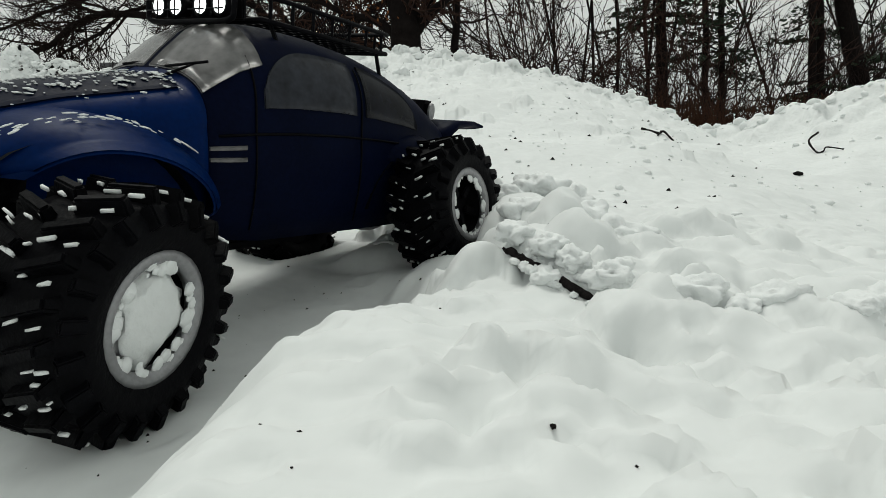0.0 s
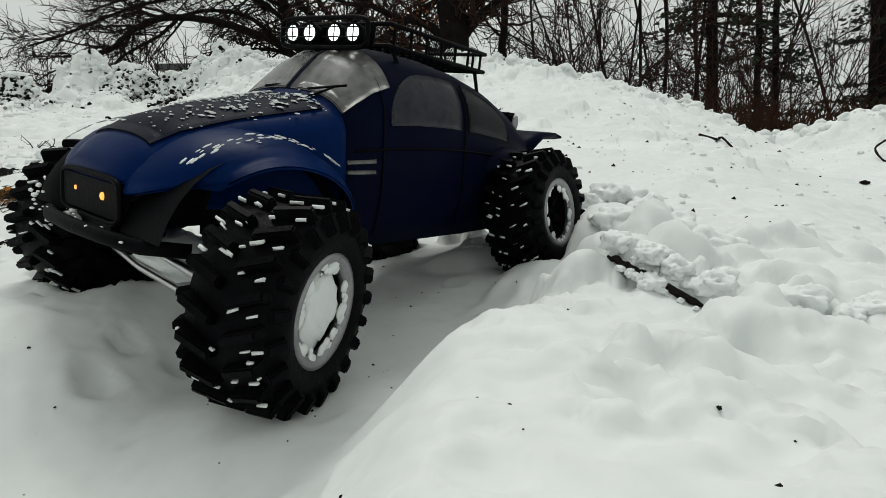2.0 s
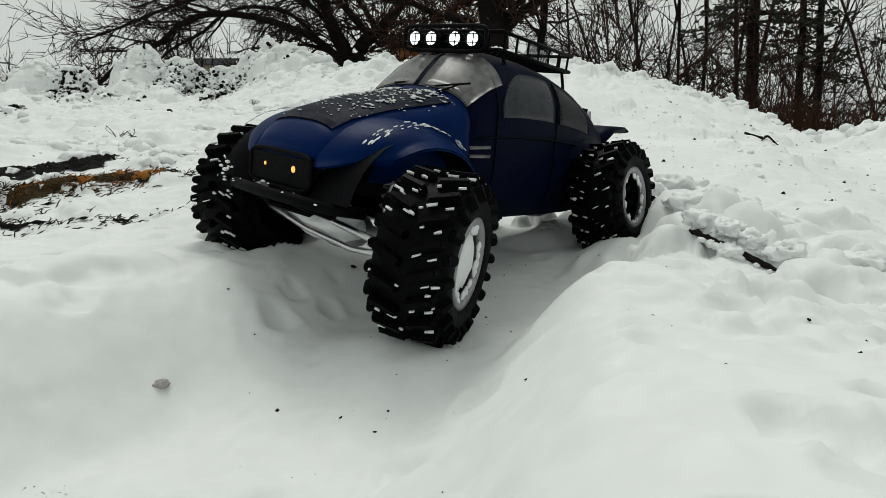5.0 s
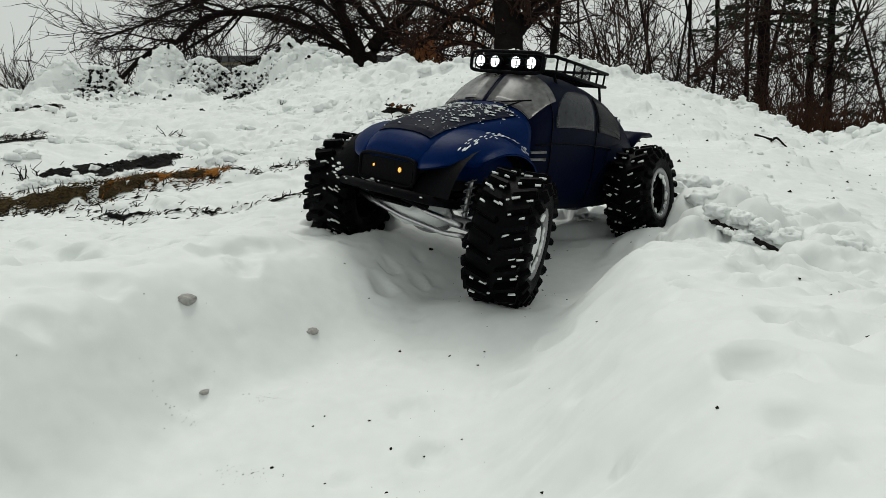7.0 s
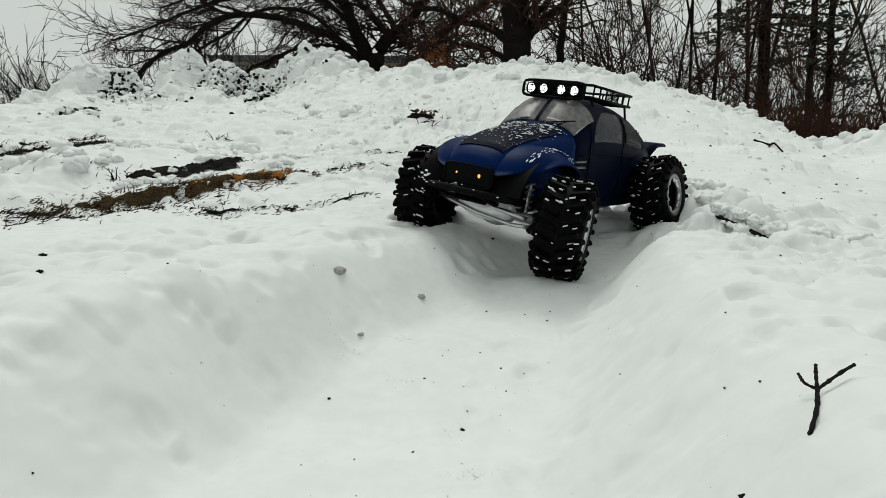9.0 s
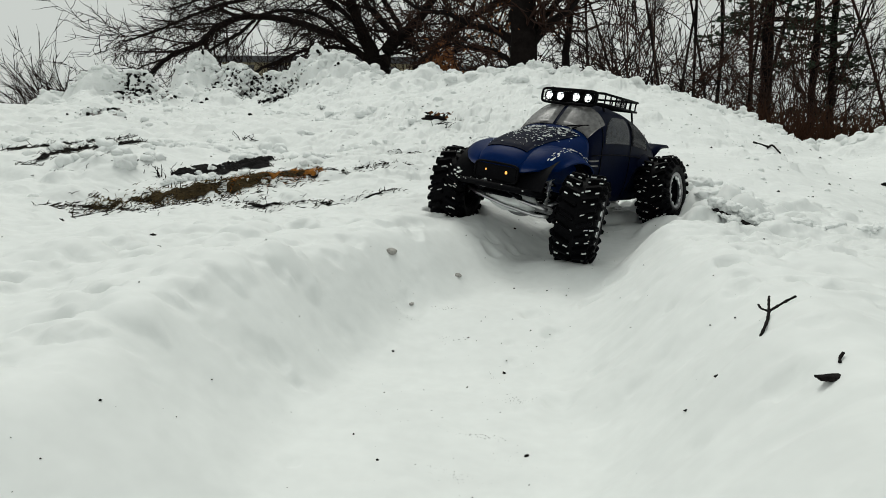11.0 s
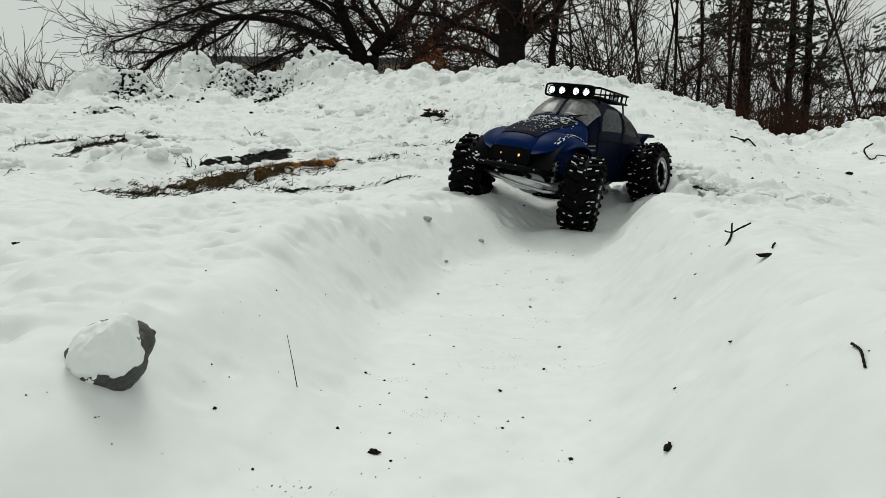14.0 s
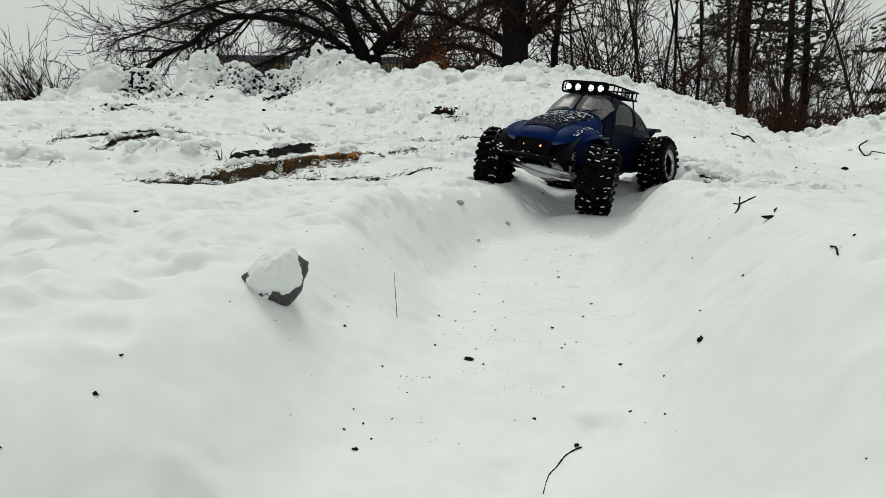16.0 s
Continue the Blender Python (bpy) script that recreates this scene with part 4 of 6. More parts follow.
steer = front_part(t.make("steering_rod", STEEL, truck, "bent shiny steering rod"))
part("rod_end", rod_bm((0.384, 0.086, -0.012), (0.384, 0.098, 0.002), 0.0055, sides=10), PLASTIC, steer)
part("rod_end", rod_bm((0.384, -0.086, 0.003), (0.384, -0.098, 0.015), 0.0055, sides=10), PLASTIC, steer)
front_part(part("drag_link", rod_bm((0.388, -0.01, 0.012), (0.386, 0.080, 0.004), 0.0032, sides=10), STEEL, truck, "shiny drag link", True))
bm = bmesh.new()
bmesh.ops.create_icosphere(bm, subdivisions=3, radius=1)
for w in bm.verts:
    w.co = Vector((0.372 + 0.022 * w.co.x, 0.052 * w.co.y, 0.004 + 0.020 * w.co.z)) + 0.004 * noise.noise_vector(w.co * 2.2)
tagged(front_part(part("packed_snow", bm, SNOW_CLUMP, truck, "wet snow packed on the front axle", True)), kind="stuff")


# wheels: a lathed tyre, chevron lugs, a rim and caked snow
def lathe(profile, n, material, name, parent, label=""):
    v, f = [], []
    m = len(profile)
    for k in range(n):
        a = 2 * math.pi * k / n
        for r, y in profile:
            v.append((r * math.cos(a), y, r * math.sin(a)))
    for k in range(n):
        for j in range(m - 1):
            a, b = k * m + j, ((k + 1) % n) * m + j
            f.append((a, b, b + 1, a + 1))
    return mesh_object(name, v, f, material, parent, True, label)


bm = box_bm((0.0080, 0.031, 0.0115), None, 0.18)
for w in bm.verts:
    if w.co.z > 0:
        w.co.x *= 0.75
        w.co.y *= 0.93
LUG = bpy.data.meshes.new("lug")
bm.to_mesh(LUG)
bm.free()
LUG.materials.append(RUBBER)


def ragged_dash(bm, m, r):
    """A short uneven strip of packed snow."""
    for w in bmesh.ops.create_cube(bm, size=1)["verts"]:
        w.co = m @ Vector((w.co.x * r.uniform(0.5, 1.3), w.co.y * r.uniform(0.75, 1.1), w.co.z))


def wheel(x, s, steer_angle, caked, seed):
    """caked: how much of the rim's face is filled with snow, 0 to 1."""
    r = random.Random(seed)
    hub = lathe([(0.0, 0.014), (0.010, 0.015), (0.012, 0.018), (0.013, 0.012), (0.027, 0.008), (0.032, 0.020), (0.036, 0.027), (0.037, 0.031), (0.034, 0.0325),
                 (0.0335, -0.030), (0.030, -0.030), (0.028, 0.0), (0.0, 0.0)], 30, PLASTIC, "wheel", truck, "black spoked wheel on a chunky tyre")
    hub.matrix_basis = pose(x, s * TRACK / 2, 0, 0, r.uniform(0, 360), steer_angle + (0 if s > 0 else 180)) @ Matrix.Diagonal((1.08, 0.82, 1.08, 1))
    if x:
        front_part(hub)
    lathe([(0.033, -0.031), (0.036, -0.036), (0.045, -0.040), (0.054, -0.038), (0.0595, -0.033), (0.0615, -0.018), (0.062, 0), (0.0615, 0.018), (0.0595, 0.033),
           (0.054, 0.038), (0.045, 0.040), (0.036, 0.036), (0.033, 0.031)], 48, RUBBER, "tyre", hub, "black rubber tyre")
    ring = lathe([(0.0335, 0.031), (0.0365, 0.0365), (0.033, 0.0375), (0.029, 0.034), (0.0285, 0.027), (0.031, 0.026)], 30, ALLOY, "beadlock_ring", hub, "grey beadlock ring")
    for k in range(5):
        part("spoke", box_bm((0.024, 0.006, 0.008), pose(0, 0, 0, 0, 72 * k, 0) @ pose(0.021, 0.021, 0, 0, 0, 12), 0.25), PLASTIC, hub)
    count = 21
    for k in range(count):
        for side in (1, -1):
            a = 360 * (k + (0.25 if side > 0 else -0.25)) / count
            o = new("lug", LUG)
            o.parent = hub
            o.matrix_basis = pose(0, 0, 0, 0, a, 0) @ pose(0, side * 0.0180, 0.0628, 0, 0, side * 17)
            o2 = new("lug", LUG)
            o2.parent = hub
            o2.matrix_basis = pose(0, 0, 0, 0, a + 4.5 * side, 0) @ pose(0, side * 0.0385, 0.0555, side * -62, 0, 8) @ Matrix.Diagonal((1, 0.42, 0.75, 1))
    bm = bmesh.new()
    for k in range(count):
        for side in (1, -1):
            for band in (0, 1):
                if r.random() < 0.25:
                    continue
                a = 360 * (k + (0.25 if side > 0 else -0.25) + 0.36) / count
                m = pose(0, 0, 0, 0, a + r.uniform(-1.5, 1.5), 0) @ pose(0, side * (r.uniform(0.008, 0.013) if band else r.uniform(0.023, 0.030)), 0.0655, 0, 0, side * 17) @ Matrix.Diagonal((r.uniform(0.0010, 0.0022), r.uniform(0.004, 0.011), 0.0018, 1))
                ragged_dash(bm, m, r)
    for k in range(46):
        a, y = r.uniform(0, 360), r.uniform(-0.034, 0.034)
        m = pose(0, 0, 0, 0, a, 0) @ pose(0, y, 0.0640 + r.uniform(0, 0.003), 0, 0, (17 if y > 0 else -17) + r.uniform(-8, 8)) @ Matrix.Diagonal((r.uniform(0.0010, 0.0022), r.uniform(0.002, 0.008), 0.0018, 1))
        ragged_dash(bm, m, r)
    tagged(part("tread_snow", bm, SNOW_CLUMP, hub, "snow caught between the lugs", True), kind="stuff")
    bm = bmesh.new()
    if caked > 0.6:
        bmesh.ops.create_icosphere(bm, subdivisions=3, radius=1)
        for w in bm.verts:
            c = w.co.copy()
            k = 1 + 0.45 * noise.noise(c * 1.7 + Vector((seed, 0, 0))) + 0.2 * noise.noise(c * 4.5 + Vector((0, seed, 0)))
            w.co = Vector((0.0250 * c.x * k, 0.026 + 0.0085 * c.y, 0.0250 * c.z * k))
    for k in range(120):
        a = r.uniform(0, 2 * math.pi)
        if r.random() > 0.35 + caked or noise.noise(Vector((2.2 * math.cos(a), 2.2 * math.sin(a), seed))) < -0.12:
            continue
        rr, q = r.uniform(0.025, 0.0350), 0.0012 + 0.0045 * r.random() ** 2
        bmesh.ops.create_icosphere(bm, subdivisions=1, radius=q, matrix=Matrix.Translation((rr * math.cos(a), 0.0335, rr * math.sin(a))) @ Matrix.Diagonal((1.2, 0.5, 1, 1)))
    tagged(part("rim_snow", bm, SNOW_CLUMP, hub, "snow caked in the wheel", True), kind="stuff")
    return hub


wheel(WB, 1, 19, 0.9, 1)
wheel(WB, -1, 17, 0.3, 2)
wheel(0.0, 1, 0, 0.5, 3)
wheel(0.0, -1, 0, 0.3, 4)

# ---- the trees behind the bank ----
def smooth_line(points, per=5):
    """A rounded line through the given bends."""
    p = [Vector(q) for q in points]
    p = [p[0] * 2 - p[1]] + p + [p[-1] * 2 - p[-2]]
    out = []
    for i in range(1, len(p) - 2):
        for k in range(per):
            t = k / per
            a, b, c, d = p[i - 1], p[i], p[i + 1], p[i + 2]
            out.append(0.5 * ((2 * b) + (c - a) * t + (2 * a - 5 * b + 4 * c - d) * t * t + (3 * b - a - 3 * c + d) * t ** 3))
    out.append(p[-2])
    return out


def aside(rnd, d, low, high):
    """A direction that leaves d at an angle between low and high degrees."""
    u = Vector((rnd.gauss(0, 1), rnd.gauss(0, 1), rnd.gauss(0, 1)))
    u = (u - u.dot(d) * d).normalized()
    a = radians(rnd.uniform(low, high))
    return (d * math.cos(a) + u * math.sin(a)).normalized()


def sprout(out, rnd, p, d, length, r, kids, bend=0.16, lift=0.02, low=22, high=60, shrink=0.5, sides=3, thin=0.0068, arch=0.0):
    """One branch with all that grows from it. kids: how many side branches at each level."""
    n = 5 if length > 0.7 else 4 if length > 0.3 else 3
    pts, rad = [Vector(p)], [r]
    d = Vector(d)
    for i in range(n):
        d = (d + Vector((rnd.gauss(0, bend), rnd.gauss(0, bend), rnd.gauss(0, bend) + lift)) + arch * Vector((1.6 * d.x, 1.2 * d.y, -0.35))).normalized()
        pts.append(pts[-1] + d * (length / n))
        rad.append(r * (1 - 0.62 * (i + 1) / n))
    out.add(pts, rad, sides, False)
    if kids:
        for k in range(kids[0]):
            t = rnd.uniform(0.12, 0.98) * n
            i = min(int(t), n - 1)
            q = pts[i].lerp(pts[i + 1], t - i)
            e = (pts[i + 1] - pts[i]).normalized()
            sprout(out, rnd, q, aside(rnd, e, low, high), length * shrink * rnd.uniform(0.6, 1.25), max(rad[i] * 0.62, thin), kids[1:], bend, lift, low, high, shrink, 3, thin, arch)


def limb(name, points, r0, r1, parent, material, crown, rnd, count, reach, kids, pull=(0, 0, 0), sides=9, label="", start=0.1, lift=0.0):
    """A limb along a given line, knotty, with branches that leave it for the crown."""
    line = smooth_line(points, 6)
    n = len(line)
    t = Tubes()
    rad = []
    for i in range(n):
        k = i / (n - 1)
        rad.append((r0 + (r1 - r0) * k) * (1 + 0.10 * noise.noise(line[i] * 3.0)))
        line[i] = line[i] + Vector((rnd.gauss(0, r0 * 0.08), rnd.gauss(0, r0 * 0.08), rnd.gauss(0, r0 * 0.08)))
    t.add(line, rad, sides)
    ob = t.make(name, material, parent, label)
    for k in range(count):
        i = min(int((start + (1 - start) * rnd.random()) * (n - 1)), n - 2)
        e = (line[i + 1] - line[i]).normalized()
        d = (aside(rnd, e, 25, 75) + Vector(pull)).normalized()
        sprout(crown, rnd, line[i], d, reach * rnd.uniform(0.5, 1.2), min(rad[i] * 0.5, 0.026) * rnd.uniform(0.7, 1.1), kids, lift=lift)
    return ob


def snow_on(line, r, parent):
    """A thin strip of snow lying along the upper side of a limb."""
    t = Tubes()
    pts = [Vector(p) + Vector((0, 0, r * 0.75)) for p in smooth_line(line, 5)]
    t.add(pts, [r * 0.55 * (0.6 + 0.5 * abs(math.sin(7 * i))) for i in range(len(pts))], 6)
    t.make("limb_snow", SNOW_CLUMP, parent, "snow lying on the limb")


# the wide, many-stemmed tree whose long limb arches down to the bank
rnd = random.Random(21)
tree = new("bare_tree")
tree.location = (-3.8, 10.55, 0.0)
tagged(tree, "wide bare many-stemmed tree with a long arching limb", "tree")


def local(points, origin):
    return [tuple(Vector(p) - Vector(origin)) for p in points]


TA = (-3.8, 10.55, 0.0)
crown = Tubes()
limb("trunk", local(((-3.80, 10.55, -0.1), (-3.80, 10.55, 0.9), (-3.82, 10.54, 1.7), (-3.85, 10.55, 2.1)), TA), 0.32, 0.24, tree, BARK, crown, rnd, 0, 1, ())
limb("limb", local(((-3.85, 10.54, 1.7), (-3.95, 10.56, 2.26), (-4.17, 10.58, 2.69), (-4.39, 10.63, 3.22), (-4.6, 10.7, 4.4), (-4.5, 10.8, 6.0)), TA), 0.17, 0.06, tree, BARK, crown, rnd, 34, 1.6, (5, 4), (-0.3, 0, 0))
S2 = ((-3.78, 10.56, 1.7), (-3.61, 10.63, 2.36), (-3.38, 10.72, 2.61), (-2.93, 10.89, 3.17), (-2.4, 11.0, 4.2), (-2.2, 11.1, 5.6))
limb("limb", local(S2, TA), 0.15, 0.05, tree, BARK, crown, rnd, 34, 1.5, (5, 4), (0.2, 0, -0.1))
snow_on(local(S2[1:4], TA), 0.10, tree)
limb("limb", local(((-3.40, 10.70, 2.55), (-3.59, 10.68, 2.70), (-3.95, 10.69, 3.07), (-4.13, 10.70, 3.34), (-4.3, 10.8, 4.6)), TA), 0.09, 0.04, tree, BARK, crown, rnd, 16, 1.3, (5, 3))
limb("limb", local(((-3.36, 10.72, 2.60), (-3.44, 10.74, 2.82), (-3.66, 10.75, 3.14), (-3.87, 10.78, 3.57), (-3.8, 10.8, 4.8)), TA), 0.07, 0.03, tree, BARK, crown, rnd, 14, 1.2, (5, 3))
S5 = ((-3.60, 10.62, 1.2), (-2.91, 10.72, 2.05), (-2.78, 10.77, 2.28), (-2.42, 10.90, 2.70), (-1.95, 11.05, 3.10), (-1.43, 11.20, 3.44), (-0.7, 11.4, 4.2))
limb("limb", local(S5, TA), 0.12, 0.04, tree, BARK, crown, rnd, 30, 1.3, (5, 4), (0, 0, -0.15))
snow_on(local(S5[2:5], TA), 0.07, tree)
limb("limb", local(((-2.95, 10.75, 1.95), (-2.3, 10.8, 2.35), (-1.8, 10.9, 2.45), (-1.3, 11.0, 2.3)), TA), 0.06, 0.025, tree, BARK, crown, rnd, 12, 0.9, (5, 3))
limb("limb", local(((-3.99, 10.54, 2.10), (-4.44, 10.30, 2.45), (-5.02, 10.04, 2.65), (-5.51, 9.77, 2.73), (-6.03, 9.48, 2.69), (-6.41, 9.18, 2.46), (-6.59, 8.90, 2.11),
     (-6.93, 8.60, 1.85), (-7.24, 8.28, 1.38), (-7.5, 8.0, 0.9)), TA), 0.078, 0.025, tree, BARK, crown, rnd, 40, 1.15, (5, 4), (-0.5, 0, -0.35), label="long black limb arching down to the bank", start=0.15)
limb("limb", local(((-4.39, 10.50, 2.44), (-4.82, 10.28, 2.83), (-5.32, 10.01, 2.94), (-5.82, 9.68, 2.77), (-6.09, 9.36, 2.37), (-6.50, 9.03, 2.01), (-6.8, 8.8, 1.6)), TA), 0.042, 0.018, tree, BARK, crown, rnd, 22, 1.1, (5, 3), (-0.5, 0, -0.3))
limb("limb", local(((-4.08, 10.54, 2.20), (-4.50, 10.20, 2.30), (-5.01, 9.83, 2.17), (-5.39, 9.47, 1.90), (-5.64, 9.12, 1.65), (-5.8, 9.0, 1.3)), TA), 0.042, 0.018, tree, BARK, crown, rnd, 20, 0.9, (5, 3), (-0.4, 0, -0.2))
limb("limb", local(((-4.25, 10.60, 2.80), (-4.80, 10.38, 3.21), (-5.57, 10.07, 3.20), (-6.31, 9.74, 3.05), (-7.00, 9.39, 2.72), (-7.57, 9.06, 2.36), (-8.02, 8.76, 2.10)), TA), 0.045, 0.015, tree, BARK, crown, rnd, 40, 1.15, (5, 4), (-0.5, 0, -0.3))
limb("limb", local(((-4.22, 10.58, 2.74), (-4.85, 11.06, 3.23), (-5.9, 11.3, 3.7), (-7.2, 11.2, 3.7), (-8.6, 10.9, 3.2)), TA), 0.05, 0.02, tree, BARK, crown, rnd, 42, 1.3, (5, 4), (-0.4, 0, -0.2))
tagged(crown.make("crown", TWIG, tree, "dense fine black twigs"), kind="stuff")

# the thick upright trunk with its reddish side branches
rnd = random.Random(33)
TB = (-0.60, 5.42, 0.0)
oak = new("thick_tree")
oak.location = TB
tagged(oak, "thick dark upright trunk with clinging brown leaves", "tree")
crown = Tubes()
limb("trunk", local(((-0.58, 5.40, -0.1), (-0.60, 5.41, 0.8), (-0.63, 5.44, 1.27), (-0.65, 5.48, 1.6), (-0.68, 5.52, 2.1), (-0.7, 5.6, 3.4), (-0.65, 5.6, 5.0)), TB), 0.155, 0.11, oak, BARK, crown, rnd, 12, 1.2, (5, 3), start=0.45, sides=14)
for pts, r in ((((-0.72, 5.45, 1.43), (-0.93, 5.52, 1.58), (-1.19, 5.56, 1.64), (-1.47, 5.60, 1.77), (-1.78, 5.63, 1.83), (-2.2, 5.7, 2.1)), 0.045),
               (((-0.56, 5.49, 1.45), (-0.37, 5.41, 1.63), (-0.22, 5.32, 1.73), (-0.05, 5.22, 1.95), (0.1, 5.2, 2.4)), 0.05),
               (((-0.71, 5.43, 1.22), (-0.92, 5.56, 1.37), (-1.17, 5.68, 1.42), (-1.44, 5.80, 1.50), (-1.71, 5.90, 1.42)), 0.030),
               (((-0.60, 5.5, 1.7), (-0.9, 5.6, 2.0), (-1.3, 5.7, 2.15), (-1.8, 5.7, 2.2)), 0.05),
               (((-0.60, 5.5, 1.5), (-0.3, 5.6, 1.9), (0.1, 5.7, 2.1), (0.5, 5.8, 2.1)), 0.035)):
    limb("limb", local(pts, TB), r, r * 0.3, oak, BARK, crown, rnd, 17, 0.55, (4, 3))
tagged(crown.make("crown", BARK_RED, oak, "fine reddish twigs"), kind="stuff")
leaves_v, leaves_f = [], []
for k in range(260):
    c = Vector((rnd.gauss(-0.35, 0.28), rnd.gauss(0.12, 0.15), rnd.gauss(1.62, 0.20)))
    u, w = aside(rnd, Vector((0, 0, 1)), 20, 90) * rnd.uniform(0.010, 0.022), aside(rnd, Vector((1, 0, 0)), 30, 90) * rnd.uniform(0.008, 0.016)
    b = len(leaves_v)
    leaves_v += [c - u, c + w, c + u, c - w + Vector((0, 0, 0.006))]
    leaves_f += [(b, b + 1, b + 2), (b, b + 2, b + 3)]
tagged(mesh_object("leaves", leaves_v, leaves_f, DEAD_LEAF, oak, False, "clinging brown dead leaves"), kind="stuff")

# a slim leaning stem beside it
rnd = random.Random(8)
TP = (-0.20, 6.12, 0.0)
slim = new("slim_tree")
slim.location = TP
tagged(slim, "slim dark leaning stem with few branches", "tree")
crown = Tubes()
limb("trunk", local(((-0.22, 6.05, -0.05), (-0.20, 6.12, 1.15), (-0.20, 6.19, 1.58), (-0.17, 6.26, 2.1), (-0.1, 6.3, 3.6)), TP), 0.050, 0.030, slim, BARK, crown, rnd, 7, 0.7, (4, 2), start=0.45)
tagged(crown.make("crown", TWIG, slim, "sparse bare twigs"), kind="stuff")


# the stand of slender trunks beyond the dip of the bank
def forest_trunk(x, y, r, height, lean, seed, material, many):
    rnd = random.Random(seed)
    t = new("woodland_tree")
    t.location = (x, y, 0)
    crown = Tubes()
    pts = [(0, 0, -0.1)] + [(lean[0] * k / 5 + rnd.gauss(0, 0.02), lean[1] * k / 5 + rnd.gauss(0, 0.02), height * k / 5) for k in range(1, 6)]
    limb("trunk", pts, r, r * 0.55, t, material, crown, rnd, many, 1.1, (4, 3), start=0.12, lift=0.03)
    tagged(crown.make("crown", TWIG, t, "thin bare twigs"), kind="stuff")
    return t


for k, (x, y, r, lean) in enumerate(((2.40, 11.40, 0.032, (-0.3, 0.6)), (2.87, 11.45, 0.040, (-0.3, 0.6)), (3.26, 11.5, 0.035, (0.4, 0.4)), (3.53, 11.6, 0.045, (-0.5, 0.4)),
                                     (1.9, 11.6, 0.028, (0.8, 0.4)), (2.2, 12.4, 0.035, (-1.4, 0.5)), (3.7, 12.8, 0.04, (1.2, 0.3)),
                                     (6.35, 11.6, 0.030, (-2.4, 0.9)), (3.2, 12.5, 0.03, (-1.6, 0.4)))):
    tr = forest_trunk(x, y, r, 7.0, lean, 100 + k, BARK_RED if k in (3, 7) else BARK, 12)
    tagged(tr, "slender straight bare woodland tree", "tree", "woodland trees")


# pines with dark layered boughs
def pine(x, y, r, lean, seed, boughs, low=0.95):
    rnd = random.Random(seed)
    t = new("pine_tree")
    t.location = (x, y, 0)
    side = Tubes()
    pts = [(0, 0, -0.1)] + [(lean[0] * k / 5, lean[1] * k / 5, 7.5 * k / 5) for k in range(1, 6)]
    limb("trunk", pts, r, r * 0.5, t, BARK, side, rnd, 0, 1, ())
    v, f = [], []
    for b in range(boughs):
        z = low + (6.75 - low) * rnd.random() ** 2.4
        p = Vector((lean[0] * z / 7.5, lean[1] * z / 7.5, z))
        a = rnd.uniform(0, 2 * math.pi)
        d = Vector((math.cos(a), math.sin(a), rnd.uniform(-0.25, 0.2))).normalized()
        length = rnd.uniform(0.5, 1.4)
        line = [p + d * (length * i / 5) + Vector((0, 0, -0.10 * (i / 5) ** 2 * length)) for i in range(6)]
        side.add(line, [0.022 * (1 - 0.15 * i) for i in range(6)], 4, False)
        for k in range(int(length * 46)):
            i = rnd.uniform(1.2, 5)
            j = min(int(i), 4)
            q = line[j].lerp(line[j + 1], i - j) + Vector((rnd.gauss(0, 0.11), rnd.gauss(0, 0.11), rnd.gauss(0, 0.022)))
            u = (d + Vector((rnd.gauss(0, 0.8), rnd.gauss(0, 0.8), rnd.gauss(0.05, 0.18)))).normalized() * rnd.uniform(0.06, 0.14)
            w = aside(rnd, u.normalized(), 70, 90) * rnd.uniform(0.012, 0.03)
            c = len(v)
            v += [q - w, q + u * 0.6 - w * 1.2, q + u, q + u * 0.5 + w * 1.2, q + w]
            f += [(c, c + 1, c + 2, c + 3, c + 4)]
    tagged(side.make("bough_wood", BARK, t, "dark drooping boughs"), kind="stuff")
    tagged(mesh_object("needles", v, f, NEEDLES, t, False, "dark green needles"), kind="stuff")
    return tagged(t, "tall pine with dark drooping boughs", "pine tree", "pines")


for k, (x, y, r, lean, n) in enumerate(((3.80, 11.65, 0.125, (-0.3, 0.7), 44), (4.68, 11.8, 0.075, (-0.25, 0.6), 20), (5.05, 11.9, 0.075, (-0.3, 0.6), 30), (6.65, 11.6, 0.085, (-0.15, 0.9), 26), (6.90, 11.75, 0.09, (-0.2, 0.9), 24), (7.85, 11.6, 0.20, (-1.5, 0.9), 20), (8.5, 11.8, 0.10, (-0.3, 0.8), 24),
                                        (9.6, 12.6, 0.12, (0, 0.5), 22), (10.8, 12.0, 0.12, (0.2, 0.5), 34))):
    pine(x, y, r, lean, 300 + k, n, 3.0 if k == 0 else 2.2 if k == 1 else 0.95)


# fan-shaped shrubs, the brown brush in the dip, the bush at the open end of the bank
def shrub(name, x, y, wide, stems, height, material, seed, lean=0.0, kids=(5, 3), r=0.013, label="", spread=0.45, arch=0.0):
    rnd = random.Random(seed)
    ob = new(name)
    ob.location = (x, y, ground_z(x, y))
    for k in range(stems):
        t = Tubes()
        p = Vector((rnd.uniform(-wide, wide), rnd.uniform(-0.25, 0.25), -0.05))
        d = Vector((rnd.gauss(lean, spread), rnd.gauss(0, 0.25), 1)).normalized()
        sprout(t, rnd, p, d, height * rnd.uniform(0.6, 1.15), r * rnd.uniform(0.7, 1.2), kids, bend=0.09, lift=0.01, low=12, high=45, shrink=0.42, arch=arch)
        t.make("stem", material, ob)
    return tagged(ob, label, "shrub")


